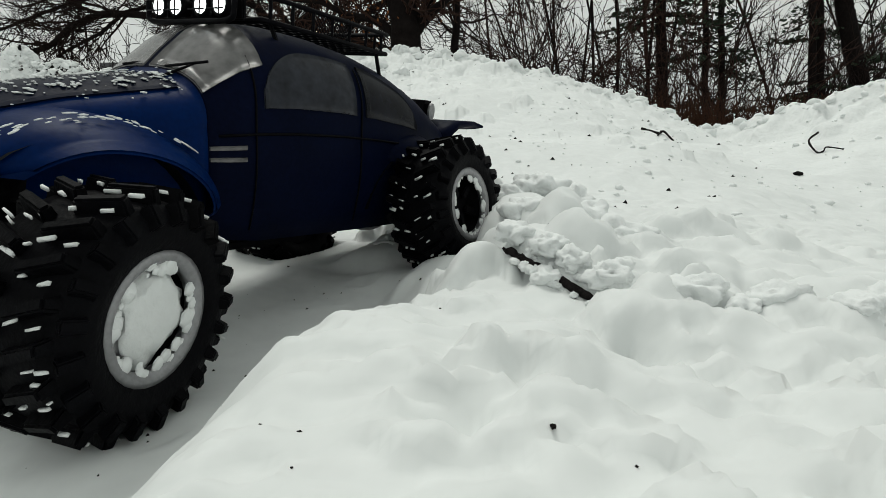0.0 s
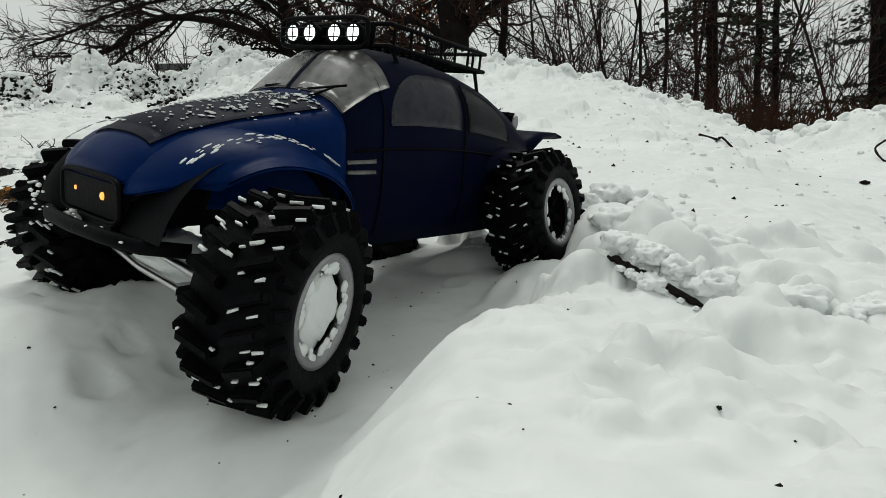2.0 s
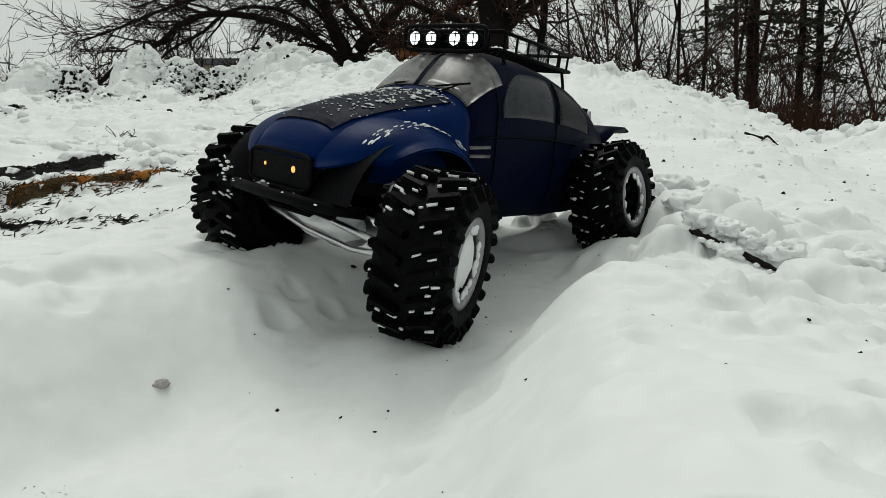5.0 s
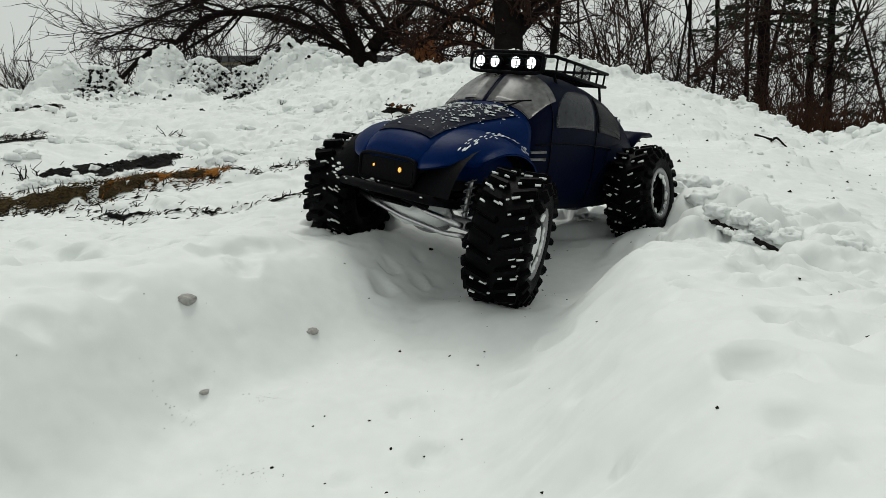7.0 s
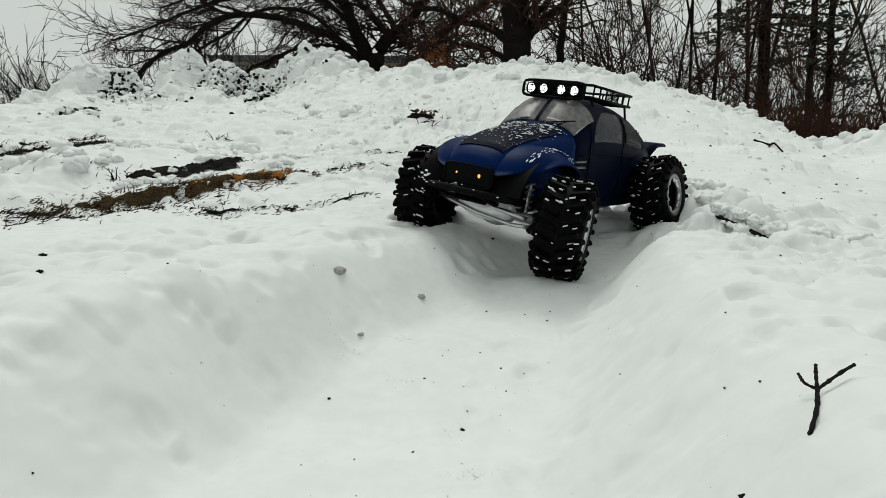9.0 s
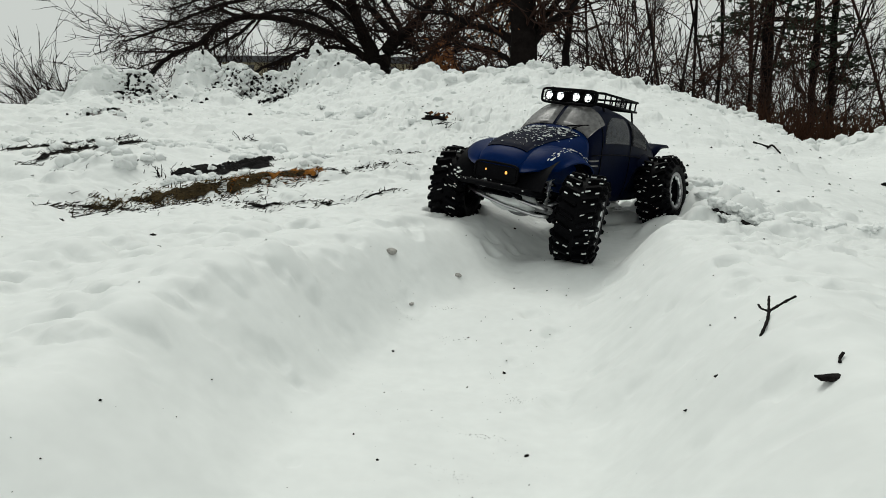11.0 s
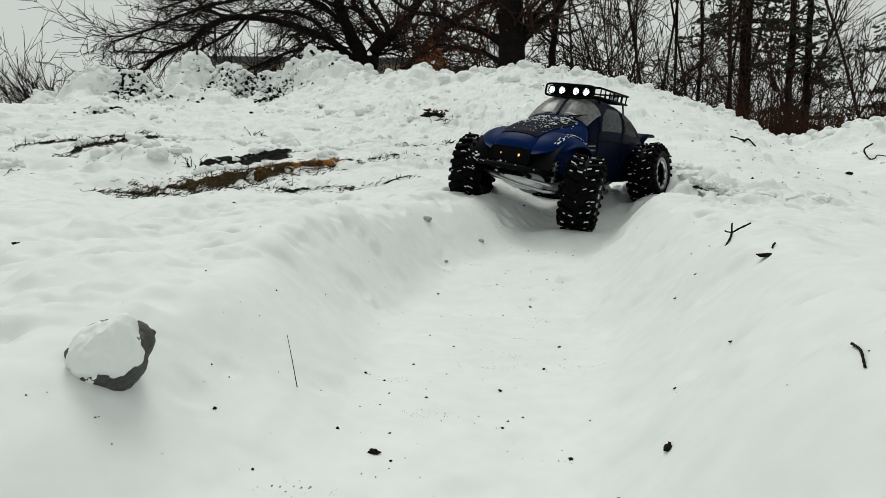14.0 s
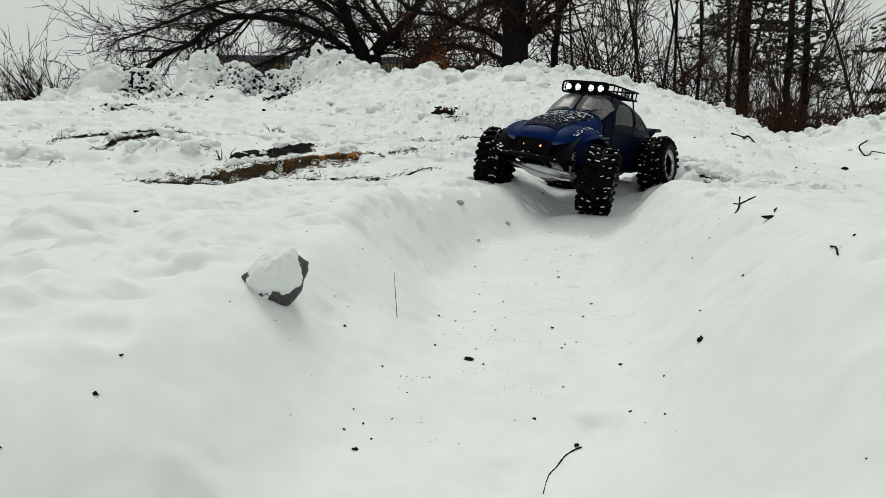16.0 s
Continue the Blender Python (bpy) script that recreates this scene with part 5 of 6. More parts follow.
shrub("shrub", 0.95, 8.2, 0.35, 30, 3.0, BARK_RED, 51, 0.10, (4, 3), arch=0.10, label="fan-shaped bare reddish shrub behind the bank", spread=0.35)
shrub("shrub", 1.8, 8.6, 0.4, 20, 3.0, TWIG, 52, -0.45, (4, 3), arch=0.10, label="arching bare dark shrub behind the bank", spread=0.35)
shrub("shrub", 0.25, 8.4, 0.4, 10, 2.2, TWIG, 53, 0.1, label="thin bare dark shrub behind the bank")
shrub("shrub", 2.9, 9.0, 0.7, 22, 2.8, BARK_RED, 54, -0.2, arch=0.08, label="thin bare reddish undergrowth")
shrub("shrub", 3.9, 9.6, 0.8, 30, 3.0, BARK_RED, 62, -0.1, (4, 3), label="thin bare reddish undergrowth", arch=0.06)
shrub("shrub", 5.2, 10.0, 1.3, 24, 2.5, TWIG, 58, 0.0, label="thin bare dark undergrowth")
shrub("shrub", 7.6, 10.2, 1.3, 18, 2.5, TWIG, 59, 0.0, label="thin bare dark undergrowth")
shrub("shrub", -9.15, 9.05, 0.30, 20, 2.0, TWIG, 55, -0.85, (7, 3), 0.018, "leaning bare bush against the open sky", 0.40)
shrub("shrub", -10.0, 9.0, 0.40, 18, 1.5, TWIG, 56, -0.75, (7, 3), 0.016, "leaning bare bush against the open sky", 0.45)
shrub("shrub", -5.2, 8.2, 0.9, 17, 1.9, TWIG, 57, -0.2, (5, 3), 0.010, "tangled bare bush behind the bank", 0.5)
shrub("shrub", -6.6, 7.6, 0.8, 15, 1.7, TWIG, 60, -0.3, (5, 3), 0.010, "tangled bare bush behind the bank", 0.5)
shrub("shrub", -2.0, 9.0, 0.9, 26, 2.2, TWIG, 61, 0.1, (5, 3), 0.011, "tangled bare bush behind the bank", 0.4)

rnd = random.Random(71)
t = Tubes()
for k in range(2600):
    x, y = rnd.uniform(0.5, 6.0), rnd.uniform(6.2, 7.6)
    z = ground_z(x, y)
    d = Vector((rnd.gauss(0, 0.25), rnd.gauss(0, 0.2), 1)).normalized()
    h = rnd.uniform(0.75, 1.1)
    e = (d + Vector((rnd.gauss(0, 0.3), rnd.gauss(0, 0.3), 0))).normalized()
    p = Vector((x, y, z - 0.02))
    t.add([p, p + d * h * 0.5, p + d * h * 0.5 + e * h * 0.5], [0.008, 0.006, 0.002], 3, False)
tagged(t.make("brush", BRUSH), "dense reddish-brown brush in the dip", "brush", kind="stuff")

# the far woods, a haze of stems and twigs
rnd = random.Random(91)
t = Tubes()
for k in range(46):
    y = rnd.uniform(14, 22)
    x = rnd.uniform(-0.42, 0.85) * y
    z = 0.0
    d = Vector((rnd.gauss(0, 0.28), rnd.gauss(0, 0.1), 1)).normalized()
    sprout(t, rnd, (x, y, z), d, rnd.uniform(4, 7.5), rnd.uniform(0.02, 0.055), (13, 5, 2), bend=0.13, lift=0.02, low=20, high=55, shrink=0.34)
tagged(t.make("far_woods", TWIG), "far grey-black leafless woods", "woods", kind="stuff")

# ---- the low building behind the trees ----
WALL = node_material("tan_wall", (0.20, 0.17, 0.11), 0.8, spread=0.15, scale=2, fine=20, bump=0.2, bump_scale=8)
ROOFING = node_material("dark_roofing", (0.05, 0.05, 0.055), 0.8, spread=0.25, scale=2, fine=20, bump=0.2, bump_scale=8)
house = new("low_building")
house.location = (-12.5, 30.5, 0)
tagged(house, "long low tan building with a dark flat roof", "building")
part("wall", box_bm((11.0, 5.0, 4.9), pose(0, 0, 2.45), 0.002), WALL, house, "plain tan wall")
part("roof", box_bm((11.5, 5.5, 0.30), pose(0, 0, 5.05), 0.02), ROOFING, house, "dark flat roof edge")
for x in (-4.2, -2.2, 1.4, 3.6):
    w = part("window", box_bm((1.1, 0.08, 0.9), pose(x, -2.52, 4.3), 0.02), ROOFING, house)
    part("pane", box_bm((0.9, 0.04, 0.7), pose(x, -2.57, 4.3), 0.02), PANE, w)
annex = new("low_building")
annex.location = (-4.2, 30.0, 0)
tagged(annex, "lower grey building with a dark shallow roof", "building")
part("wall", box_bm((5.0, 5.0, 4.3), pose(0, 0, 2.15), 0.002), WALL, annex, "plain tan wall")
part("roof", box_bm((5.4, 5.4, 0.5), pose(0, 0, 4.5), 0.02), ROOFING, annex, "dark shallow roof")

# ---- things lying in the snow ----
STONE = node_material("dark_stone", (0.060, 0.060, 0.058), 0.75, spread=0.5, scale=60, fine=400, bump=0.6, bump_scale=180)
PALE_STONE = node_material("grey_stone", (0.33, 0.32, 0.30), 0.8, spread=0.3, scale=120, fine=600, bump=0.5, bump_scale=250)
CHIP = node_material("dark_bark_chip", (0.013, 0.011, 0.011), 0.85, spread=0.5, scale=120, fine=600, bump=0.5, bump_scale=300, specular=0.06)


def lump(name, place, size, material, seed, parent=None, label="", ragged=0.25, level=3, turn=0.0, flat=None):
    """An uneven rounded body."""
    bm = bmesh.new()
    bmesh.ops.create_icosphere(bm, subdivisions=level, radius=1)
    for w in bm.verts:
        c = w.co.copy()
        k = 1 + ragged * noise.noise(c * 1.4 + Vector((seed * 3.1, 0, 0))) + ragged * 0.5 * noise.noise(c * 3.3 + Vector((0, seed * 1.7, 0))) + ragged * 0.3 * noise.noise(c * 8 + Vector((0, 0, seed * 2.3)))
        w.co = Vector((c.x * size[0], c.y * size[1], c.z * size[2])) * k
    ob = part(name, bm, material, parent, label, True)
    ob.matrix_basis = pose(*place, 0, 0, turn)
    return ob


# the stone under its cap of snow
stone = lump("stone", (-0.5155, -0.546, 0.0888), (0.0262, 0.0168, 0.0186), STONE, 4, None, "", 0.16, 5)
stone.matrix_basis = pose(-0.5155, -0.546, 0.0888, 0, -42, 8)
tagged(stone, "dark rounded stone under a cap of snow", "stone")
cap = lump("snow_cap", (0.0068, -0.0058, 0.0026), (0.0212, 0.0150, 0.0160), SNOW_CLUMP, 9, stone, "thick cap of fresh snow", 0.19, 5)

# the forked twig standing in the snow
def twig_thing(name, lines, material, label, category="twig", sides=6):
    t = Tubes()
    for pts, r0, r1 in lines:
        n = len(pts)
        line = smooth_line(pts, 6) if n > 2 else [Vector(p) for p in pts]
        m = len(line)
        t.add(line, [(r0 + (r1 - r0) * i / (m - 1)) * (1.3 if i == m - 1 else 1 + 1.1 * max(0, noise.noise(Vector((i * 0.9, r0 * 900, n))))) for i in range(m)], sides)
    return tagged(t.make(name, material), label, category)


def over_snow(x, y, z, up=0.001):
    return Vector((x, y, max(z, ground_z(x, y) + up)))


fork = over_snow(-0.1058, -0.2361, 0.1441, 0.002)
foot = over_snow(-0.1185, -0.2630, 0.0, 0.0004)
twig_thing("forked_twig", (([foot, foot.lerp(fork, 0.5) + Vector((0.001, 0, 0.001)), fork], 0.0008, 0.0009),
                           ([fork, over_snow(-0.1082, -0.2290, 0.1440), over_snow(-0.1054, -0.2151, 0.1434)], 0.0007, 0.0006),
                           ([fork, over_snow(-0.1048, -0.2310, 0.1485), over_snow(-0.1028, -0.2248, 0.1518)], 0.0008, 0.0007),
                           ([fork, over_snow(-0.0985, -0.2310, 0.1475), over_snow(-0.0920, -0.2260, 0.1500), over_snow(-0.0855, -0.2224, 0.1529)], 0.0008, 0.0007)),
           CHIP, "dark forked twig lying on the snow")


def chip(x, y, size, turn, seed, label, name="bark_chip", lift=0.3):
    ob = lump(name, (x, y, ground_z(x, y) + size[2] * lift), size, CHIP, seed, None, "", 0.9, 3, turn)
    return tagged(ob, label, "bark chip")


flake = lump("bark_chip", (-0.1150, -0.347, ground_z(-0.1150, -0.347) + 0.0012), (0.0092, 0.0030, 0.0016), CHIP, 1, None, "", 0.30, 3, 20)
tagged(flake, "long dark flake of bark lying on snow", "bark chip")
chip(-0.376, -0.508, (0.0036, 0.0018, 0.0014), -10, 6, "dark crumb of bark in the trench")
chip(-0.223, -0.545, (0.0016, 0.0032, 0.0018), -20, 5, "dark crumb of bark in the trench")


def laid(x, y, up):
    return (x, y, ground_z(x, y) + up)


twig_thing("short_twig", (([laid(-0.1075, -0.3360, 0.0008), laid(-0.1060, -0.3325, 0.0013), laid(-0.1035, -0.3295, 0.0019)], 0.0006, 0.0007),), CHIP, "short knobbly twig beside a flake of bark")
# one dark tube draws a twig and the shade of its crack
twig_thing("crack_line", (([laid(-0.2995, -0.613, 0.0005), laid(-0.3035, -0.616, 0.0003), laid(-0.309, -0.622, 0.0002), laid(-0.3135, -0.632, 0.0003), laid(-0.318, -0.641, 0.0002), laid(-0.321, -0.656, 0.0002)], 0.00042, 0.00022),), CHIP, "thin dark line for a shaded crack and twig in the trench", "stem")


twig_thing("short_twig", ((([laid(-0.1785, -0.595, 0.0010), laid(-0.1815, -0.606, 0.0012), laid(-0.1850, -0.616, 0.0008)]), 0.00045, 0.0004),), CHIP, "short thin dark twig lying on snow")
twig_thing("grass_stalk", (([(-0.4430, -0.4786, 0.0882), (-0.4434, -0.470, 0.5 * (0.0882 + ground_z(-0.4435, -0.462))), (-0.4435, -0.462, ground_z(-0.4435, -0.462) - 0.001)], 0.00016, 0.0003),), DRY_STALK, "single dry grass stalk on the trench wall", "grass stalk")
for k, (x, y, r) in enumerate(((-0.397, 0.547, 0.0036), (-0.316, 0.421, 0.0036), (-0.314, 0.512, 0.0020), (-0.356, 0.75, 0.0030), (-0.216, 0.646, 0.0020), (-0.159, 0.526, 0.0016), (-0.049, 0.528, 0.0016),
                               (-0.018, 0.316, 0.0012), (-0.068, 0.170, 0.0008), (-0.055, 0.169, 0.0010), (-0.050, 0.146, 0.0007), (-0.635, 1.13, 0.0050), (0.026, 0.171, 0.0016), (0.049, 0.159, 0.0008), (0.812, 1.692, 0.0045),
                               )):
    chip(x, y, (0.72 * r, 0.5 * r, 0.43 * r), 40 * k, 30 + k, "dark crumb of bark lying on snow")
for k, (x, y, r) in enumerate(((-0.262, 0.099, 0.0012), (-0.292, 0.089, 0.0011), (-0.098, -0.074, 0.0010), (-0.105, -0.170, 0.0010), (-0.118, -0.154, 0.0009), (-0.222, 0.189, 0.0012),
                               (-0.742, -0.010, 0.0042), (-0.700, -0.056, 0.0044), (-0.421, -0.026, 0.0018), (-0.290, -0.049, 0.0022), (-0.258, -0.229, 0.0020), (-0.275, -0.312, 0.0018), (-0.310, -0.386, 0.0018), (-0.362, -0.420, 0.0012),
                               (-0.304, -0.456, 0.0012), (-0.373, -0.483, 0.0009), (-0.247, -0.442, 0.0008), (-0.262, -0.491, 0.0016), (-0.172, -0.460, 0.0012), (-0.172, -0.603, 0.0011), (-0.766, -0.357, 0.0036),
                               (-0.427, -0.611, 0.0010), (-0.435, -0.623, 0.0009), (-0.423, -0.639, 0.0018), (-0.302, -0.611, 0.0018), (-0.257, -0.613, 0.0009), (-0.291, -0.438, 0.0010), (-0.306, -0.532, 0.0009),
                               (-0.245, -0.554, 0.0010), (-0.532, -0.678, 0.0010))):
    chip(x, y, (0.88 * r, 0.6 * r, 0.5 * r), 40 * k, 60 + k, "dark crumb of bark lying on snow")

# stones showing through in the trench
for k, (x, y, r) in enumerate(((-0.471, 0.128, 0.0085), (-0.384, 0.194, 0.006), (-0.428, 0.086, 0.004))):
    ob = lump("pebble", (x, y, ground_z(x, y) - r * 0.05), (r, r * 0.8, r * 0.55), PALE_STONE, 20 + k, None, "", 0.3, 3, 30 * k)
    tagged(ob, "small grey stone half sunk in snow", "stone", "pebbles")

# a dark rod laid in the slit, standing in for its shaded face
rnd_slit = random.Random(4)
t = Tubes()
reach_back = SLIT_A - (SLIT_B - SLIT_A) * 0.02
pts = [reach_back.lerp(SLIT_B, k / 40) + Vector((0.0010 * noise.noise(Vector((k * 0.5, 0, 3))), 0.0010 * noise.noise(Vector((k * 0.5, 5, 0))), -0.002 + 0.0020 * noise.noise(Vector((k * 0.35, 0, 9))))) for k in range(41)]
t.add(pts, [0.0032 * min(1, 0.3 + k / 6, 0.3 + (40 - k) / 8) * (1 + 0.45 * noise.noise(Vector((k * 0.6, 2, 7)))) for k in range(41)], 9)
tagged(t.make("slit_shade", CHIP), "dark rod put in for the shade of the slit", "branch")

# crumbs of snow fallen on and round the dark rod
for k in range(22):
    q = rnd_slit.uniform(0, 1)
    p = SLIT_A.lerp(SLIT_B, q) + Vector((-0.75, -0.66, 0)) * rnd_slit.choice((-0.0055, -0.005, 0.0045, 0.006))
    r = rnd_slit.uniform(0.0025, 0.006)
    ob = lump("snow_crumb", (p.x, p.y, max(ground_z(p.x, p.y), p.z - 0.004)), (r, r * 0.8, r * 0.7), SNOW_CLUMP, 90 + k, None, "", 0.5, 3, 40 * k)
    tagged(ob, "small crumb of wet snow", "snow crumb", "snow crumbs")

# snow clods that overhang it and lie against the wheels
crumbs = random.Random(61)
bridge = SLIT_A.lerp(SLIT_B, 0.52)
for k, (x, y, r, up) in enumerate(((bridge.x - 0.002, bridge.y - 0.002, 0.0115, 0.014), (0.053, 0.405, 0.014, 0.022), (0.032, 0.431, 0.015, 0.022), (0.070, 0.388, 0.013, 0.020), (0.090, 0.368, 0.014, 0.016), (0.105, 0.555, 0.036, 0), (0.122, 0.500, 0.030, 0),
                               (0.088, 0.785, 0.034, 0), (0.050, 0.745, 0.022, 0), (0.125, 0.735, 0.036, 0), (0.020, 0.665, 0.028, 0), (-0.055, 0.640, 0.026, 0), (-0.10, 0.690, 0.022, 0), (0.165, 0.665, 0.034, 0),
                               (0.050, 0.560, 0.022, 0.015), (0.130, 0.330, 0.017, 0), (0.152, 0.318, 0.012, 0), (0.175, 0.325, 0.018, 0), (0.205, 0.30, 0.014, 0), (0.23, 0.32, 0.016, 0))):
    if near_wheel(x, y, 0.8 * r):
        continue
    ob = lump("snow_clod", (x, y, ground_z(x, y) - r * 0.2 + 0.3 * up), (r, r * crumbs.uniform(0.75, 1.1), r * crumbs.uniform(0.55, 0.8)), SNOW_CLUMP, 40 + k, None, "", 0.5, 4, crumbs.uniform(0, 360))
    tagged(ob, "broken clod of wet snow", "snow clod", "snow clods")

# sticks on the slope
def on_snow(x, y, up=0.004):
    return (x, y, ground_z(x, y) + up)


twig_thing("stick", (([on_snow(0.603, 2.115, 0.004), on_snow(0.642, 2.077, 0.004), on_snow(0.655, 2.075, 0.004), on_snow(0.672, 2.085, 0.010), on_snow(0.690, 2.035, 0.003)], 0.0042, 0.003),
                     ([on_snow(0.655, 2.075), on_snow(0.640, 2.045, 0.004)], 0.003, 0.002)), CHIP, "crooked dark stick lying on the slope", "stick")
twig_thing("stick", (([on_snow(1.165, 2.02, 0.045), on_snow(1.125, 2.0, 0.03), on_snow(1.129, 1.957), on_snow(1.150, 1.955), on_snow(1.165, 1.965, 0.012), on_snow(1.195, 1.925)], 0.0032, 0.002),), CHIP, "thin bent twig standing out of the slope", "stick")
ob = lump("soil_clod", on_snow(0.915, 1.662), (0.013, 0.006, 0.006), SOIL, 71, None, "", 0.5, 2)
tagged(ob, "small dark soil clod on the slope", "soil clod")
ob = lump("soil_clod", on_snow(-0.432, 1.475), (0.013, 0.010, 0.010), SOIL, 72, None, "", 0.5, 2)
tagged(ob, "small dark soil clod on the slope", "soil clod")

# the heap of bark and dead leaves on the slope
rnd = random.Random(45)
heap = new("leaf_heap")
heap.location = on_snow(-0.835, 2.20, 0.0)
tagged(heap, "dark bark and brown dead leaves in a heap", "leaf heap")
lump("bark_piece", (-0.02, 0, 0.012), (0.060, 0.022, 0.014), CHIP, 3, heap, "torn piece of dark bark", 0.6, 3, 8)
for k in range(26):
    bm = bmesh.new()
    bmesh.ops.create_grid(bm, x_segments=3, y_segments=2, size=0.5)
    for w in bm.verts:
        w.co.z = 0.35 * w.co.x ** 2 + 0.1 * rnd.random()
    s = rnd.uniform(0.012, 0.030)
    o = part("leaf", bm, DEAD_LEAF if rnd.random() < 0.6 else CHIP, heap)
    o.matrix_basis = pose(rnd.gauss(0.01, 0.035), rnd.gauss(0, 0.014), rnd.uniform(0.012, 0.035), rnd.uniform(-70, 70), rnd.uniform(-50, 50), rnd.uniform(0, 360)) @ Matrix.Diagonal((s, s * 0.6, s, 1))
t = Tubes()
for k in range(16):
    p = Vector((rnd.uniform(-0.03, 0.10), rnd.uniform(-0.22, 0.01), 0.0))
    p.z = ground_z(p.x - 0.835, p.y + 2.20) - heap.location.z + 0.003
    d = Vector((rnd.gauss(0.5, 0.5), rnd.gauss(-0.5, 0.4), rnd.uniform(0.0, 0.5))).normalized() * rnd.uniform(0.03, 0.08)
    t = Tubes()
    t.add([p, p + d * 0.5 + Vector((0, 0, 0.004)), p + d], [0.0018, 0.0016, 0.001], 4)
    t.make("twig", CHIP, heap)

# a brown heap of leaves at the foot of the wide tree
rnd = random.Random(46)
v, f = [], []
for k in range(1500):
    c = Vector((rnd.gauss(0, 0.26), rnd.gauss(0, 0.2), 0))
    c.z = max(0, 1.58 * math.exp(-(c.x / 0.42) ** 2)) * rnd.uniform(0.3, 1.0)
    u, w = aside(rnd, Vector((0, 0, 1)), 20, 90) * rnd.uniform(0.02, 0.05), aside(rnd, Vector((1, 0, 0)), 30, 90) * rnd.uniform(0.015, 0.03)
    b = len(v)
    v += [c - u, c + w, c + u, c - w]
    f += [(b, b + 1, b + 2, b + 3)]
ob = mesh_object("leafy_bush", v, f, DEAD_LEAF, None, False)
ob.location = (-1.62, 6.2, ground_z(-1.62, 6.2))
tagged(ob, "low bush with rusty dead leaves behind the bank", "bush")

# ---- bare ground along the foot of the slope ----
def bare_strip(name, x0, y0, x1, y1, half, material, seed, label, n=120, gaps=0.0, coarse_soil=0.004):
    """An uneven strip of bare ground laid over the snow, ragged at its rims."""
    rnd = random.Random(seed)
    v, f = [], []
    rows = 21
    for i in range(n + 1):
        t = i / n
        fade = min(1.0, 5 * t, 5 * (1 - t)) ** 0.6
        nxv, nyv = -(y1 - y0), x1 - x0
        ln = math.hypot(nxv, nyv)
        a = half * fade * (0.75 + 0.5 * noise.noise(Vector((t * 7, seed, 0))))
        b = half * fade * (0.75 + 0.5 * noise.noise(Vector((t * 7, seed + 5, 0))))
        for j in range(rows):
            s = -a + (a + b) * j / (rows - 1)
            x = x0 + (x1 - x0) * t + nxv / ln * s + 0.02 * noise.noise(Vector((t * 9, s * 20, seed)))
            y = y0 + (y1 - y0) * t + nyv / ln * s
            edge = 1 - abs(2 * j / (rows - 1) - 1) ** 2
            v.append((x, y, ground_z(x, y) + 0.002 + 0.0035 * edge + coarse_soil * edge * (noise.noise(Vector((x * 40, y * 40, seed))) + 0.7 * noise.noise(Vector((x * 110, y * 110, seed))))))
    for i in range(n):
        for j in range(rows - 1):
            a = i * rows + j
            rim = abs(2 * (j + 0.5) / rows - 1)
            if noise.noise(Vector((v[a][0] * 28, v[a][1] * 28, seed * 1.3))) < -0.20 + gaps + 0.5 * rim ** 2 - 0.15 * (1 - rim):
                continue
            f.append((a, a + rows, a + rows + 1, a + 1))
    return tagged(mesh_object(name, v, f, material, None, True), label, "bare ground", kind="structure")


def stalks(name, x0, y0, x1, y1, half, count, tall, material, seed, label):
    """Grass blades and stubble along a strip."""
    rnd = random.Random(seed)
    t = Tubes()
    for k in range(count):
        s = rnd.random()
        o = rnd.gauss(0, half * 0.55)
        ln = math.hypot(x1 - x0, y1 - y0)
        x = x0 + (x1 - x0) * s - (y1 - y0) / ln * o
        y = y0 + (y1 - y0) * s + (x1 - x0) / ln * o
        p = Vector((x, y, ground_z(x, y) - 0.002))
        h = tall * rnd.uniform(0.4, 1.3)
        d = Vector((0.75 * (x1 - x0) / ln + rnd.gauss(0, 0.38), 0.75 * (y1 - y0) / ln + rnd.gauss(0, 0.38), rnd.uniform(0.08, 0.6))).normalized()
        e = (d + Vector((rnd.gauss(0, 0.4), rnd.gauss(0, 0.4), -0.35))).normalized()
        r = rnd.uniform(0.0007, 0.0016)
        t.add([p, p + d * h * 0.55, p + d * h * 0.55 + e * h * 0.45], [r, r * 0.8, r * 0.3], 3, False)
    return tagged(t.make(name, material), label, "grass", kind="stuff")


bare_strip("bare_grass", -1.37, 0.572, -0.93, 0.925, 0.048, GRASS_BASE, 3, "strip of brown winter grass bared by the plough", gaps=0.02)
bare_strip("bare_grass", -1.075, 0.815, -0.925, 0.93, 0.048, GRASS_RUST, 12, "matted rust-brown winter grass", gaps=0.04, coarse_soil=0.008)
# this black sheet paints the shade on the steep face behind the grass
bare_strip("soil_and_shade", -1.325, 0.82, -1.145, 1.10, 0.100, SOIL, 4, "black sheet for the shaded hole beside the grass", gaps=-0.12, coarse_soil=0.012)
heap_rnd = random.Random(31)
for k in range(44):
    q = heap_rnd.random()
    x, y, r = -1.30 + 0.18 * q + heap_rnd.gauss(0, 0.010), 0.765 + 0.12 * q + heap_rnd.gauss(0, 0.010) + (heap_rnd.random() < 0.15) * heap_rnd.uniform(0, 0.2), heap_rnd.uniform(0.005, 0.013)
    ob = lump("snow_clod", (x, y, ground_z(x, y) + r * 0.3), (r * 1.2, r, r * 0.8), SNOW_CLUMP, 140 + k, None, "", 0.5, 3, 50 * k)
    tagged(ob, "clod of snow between the black sheet and grass", "snow clod", "clods by the soil")
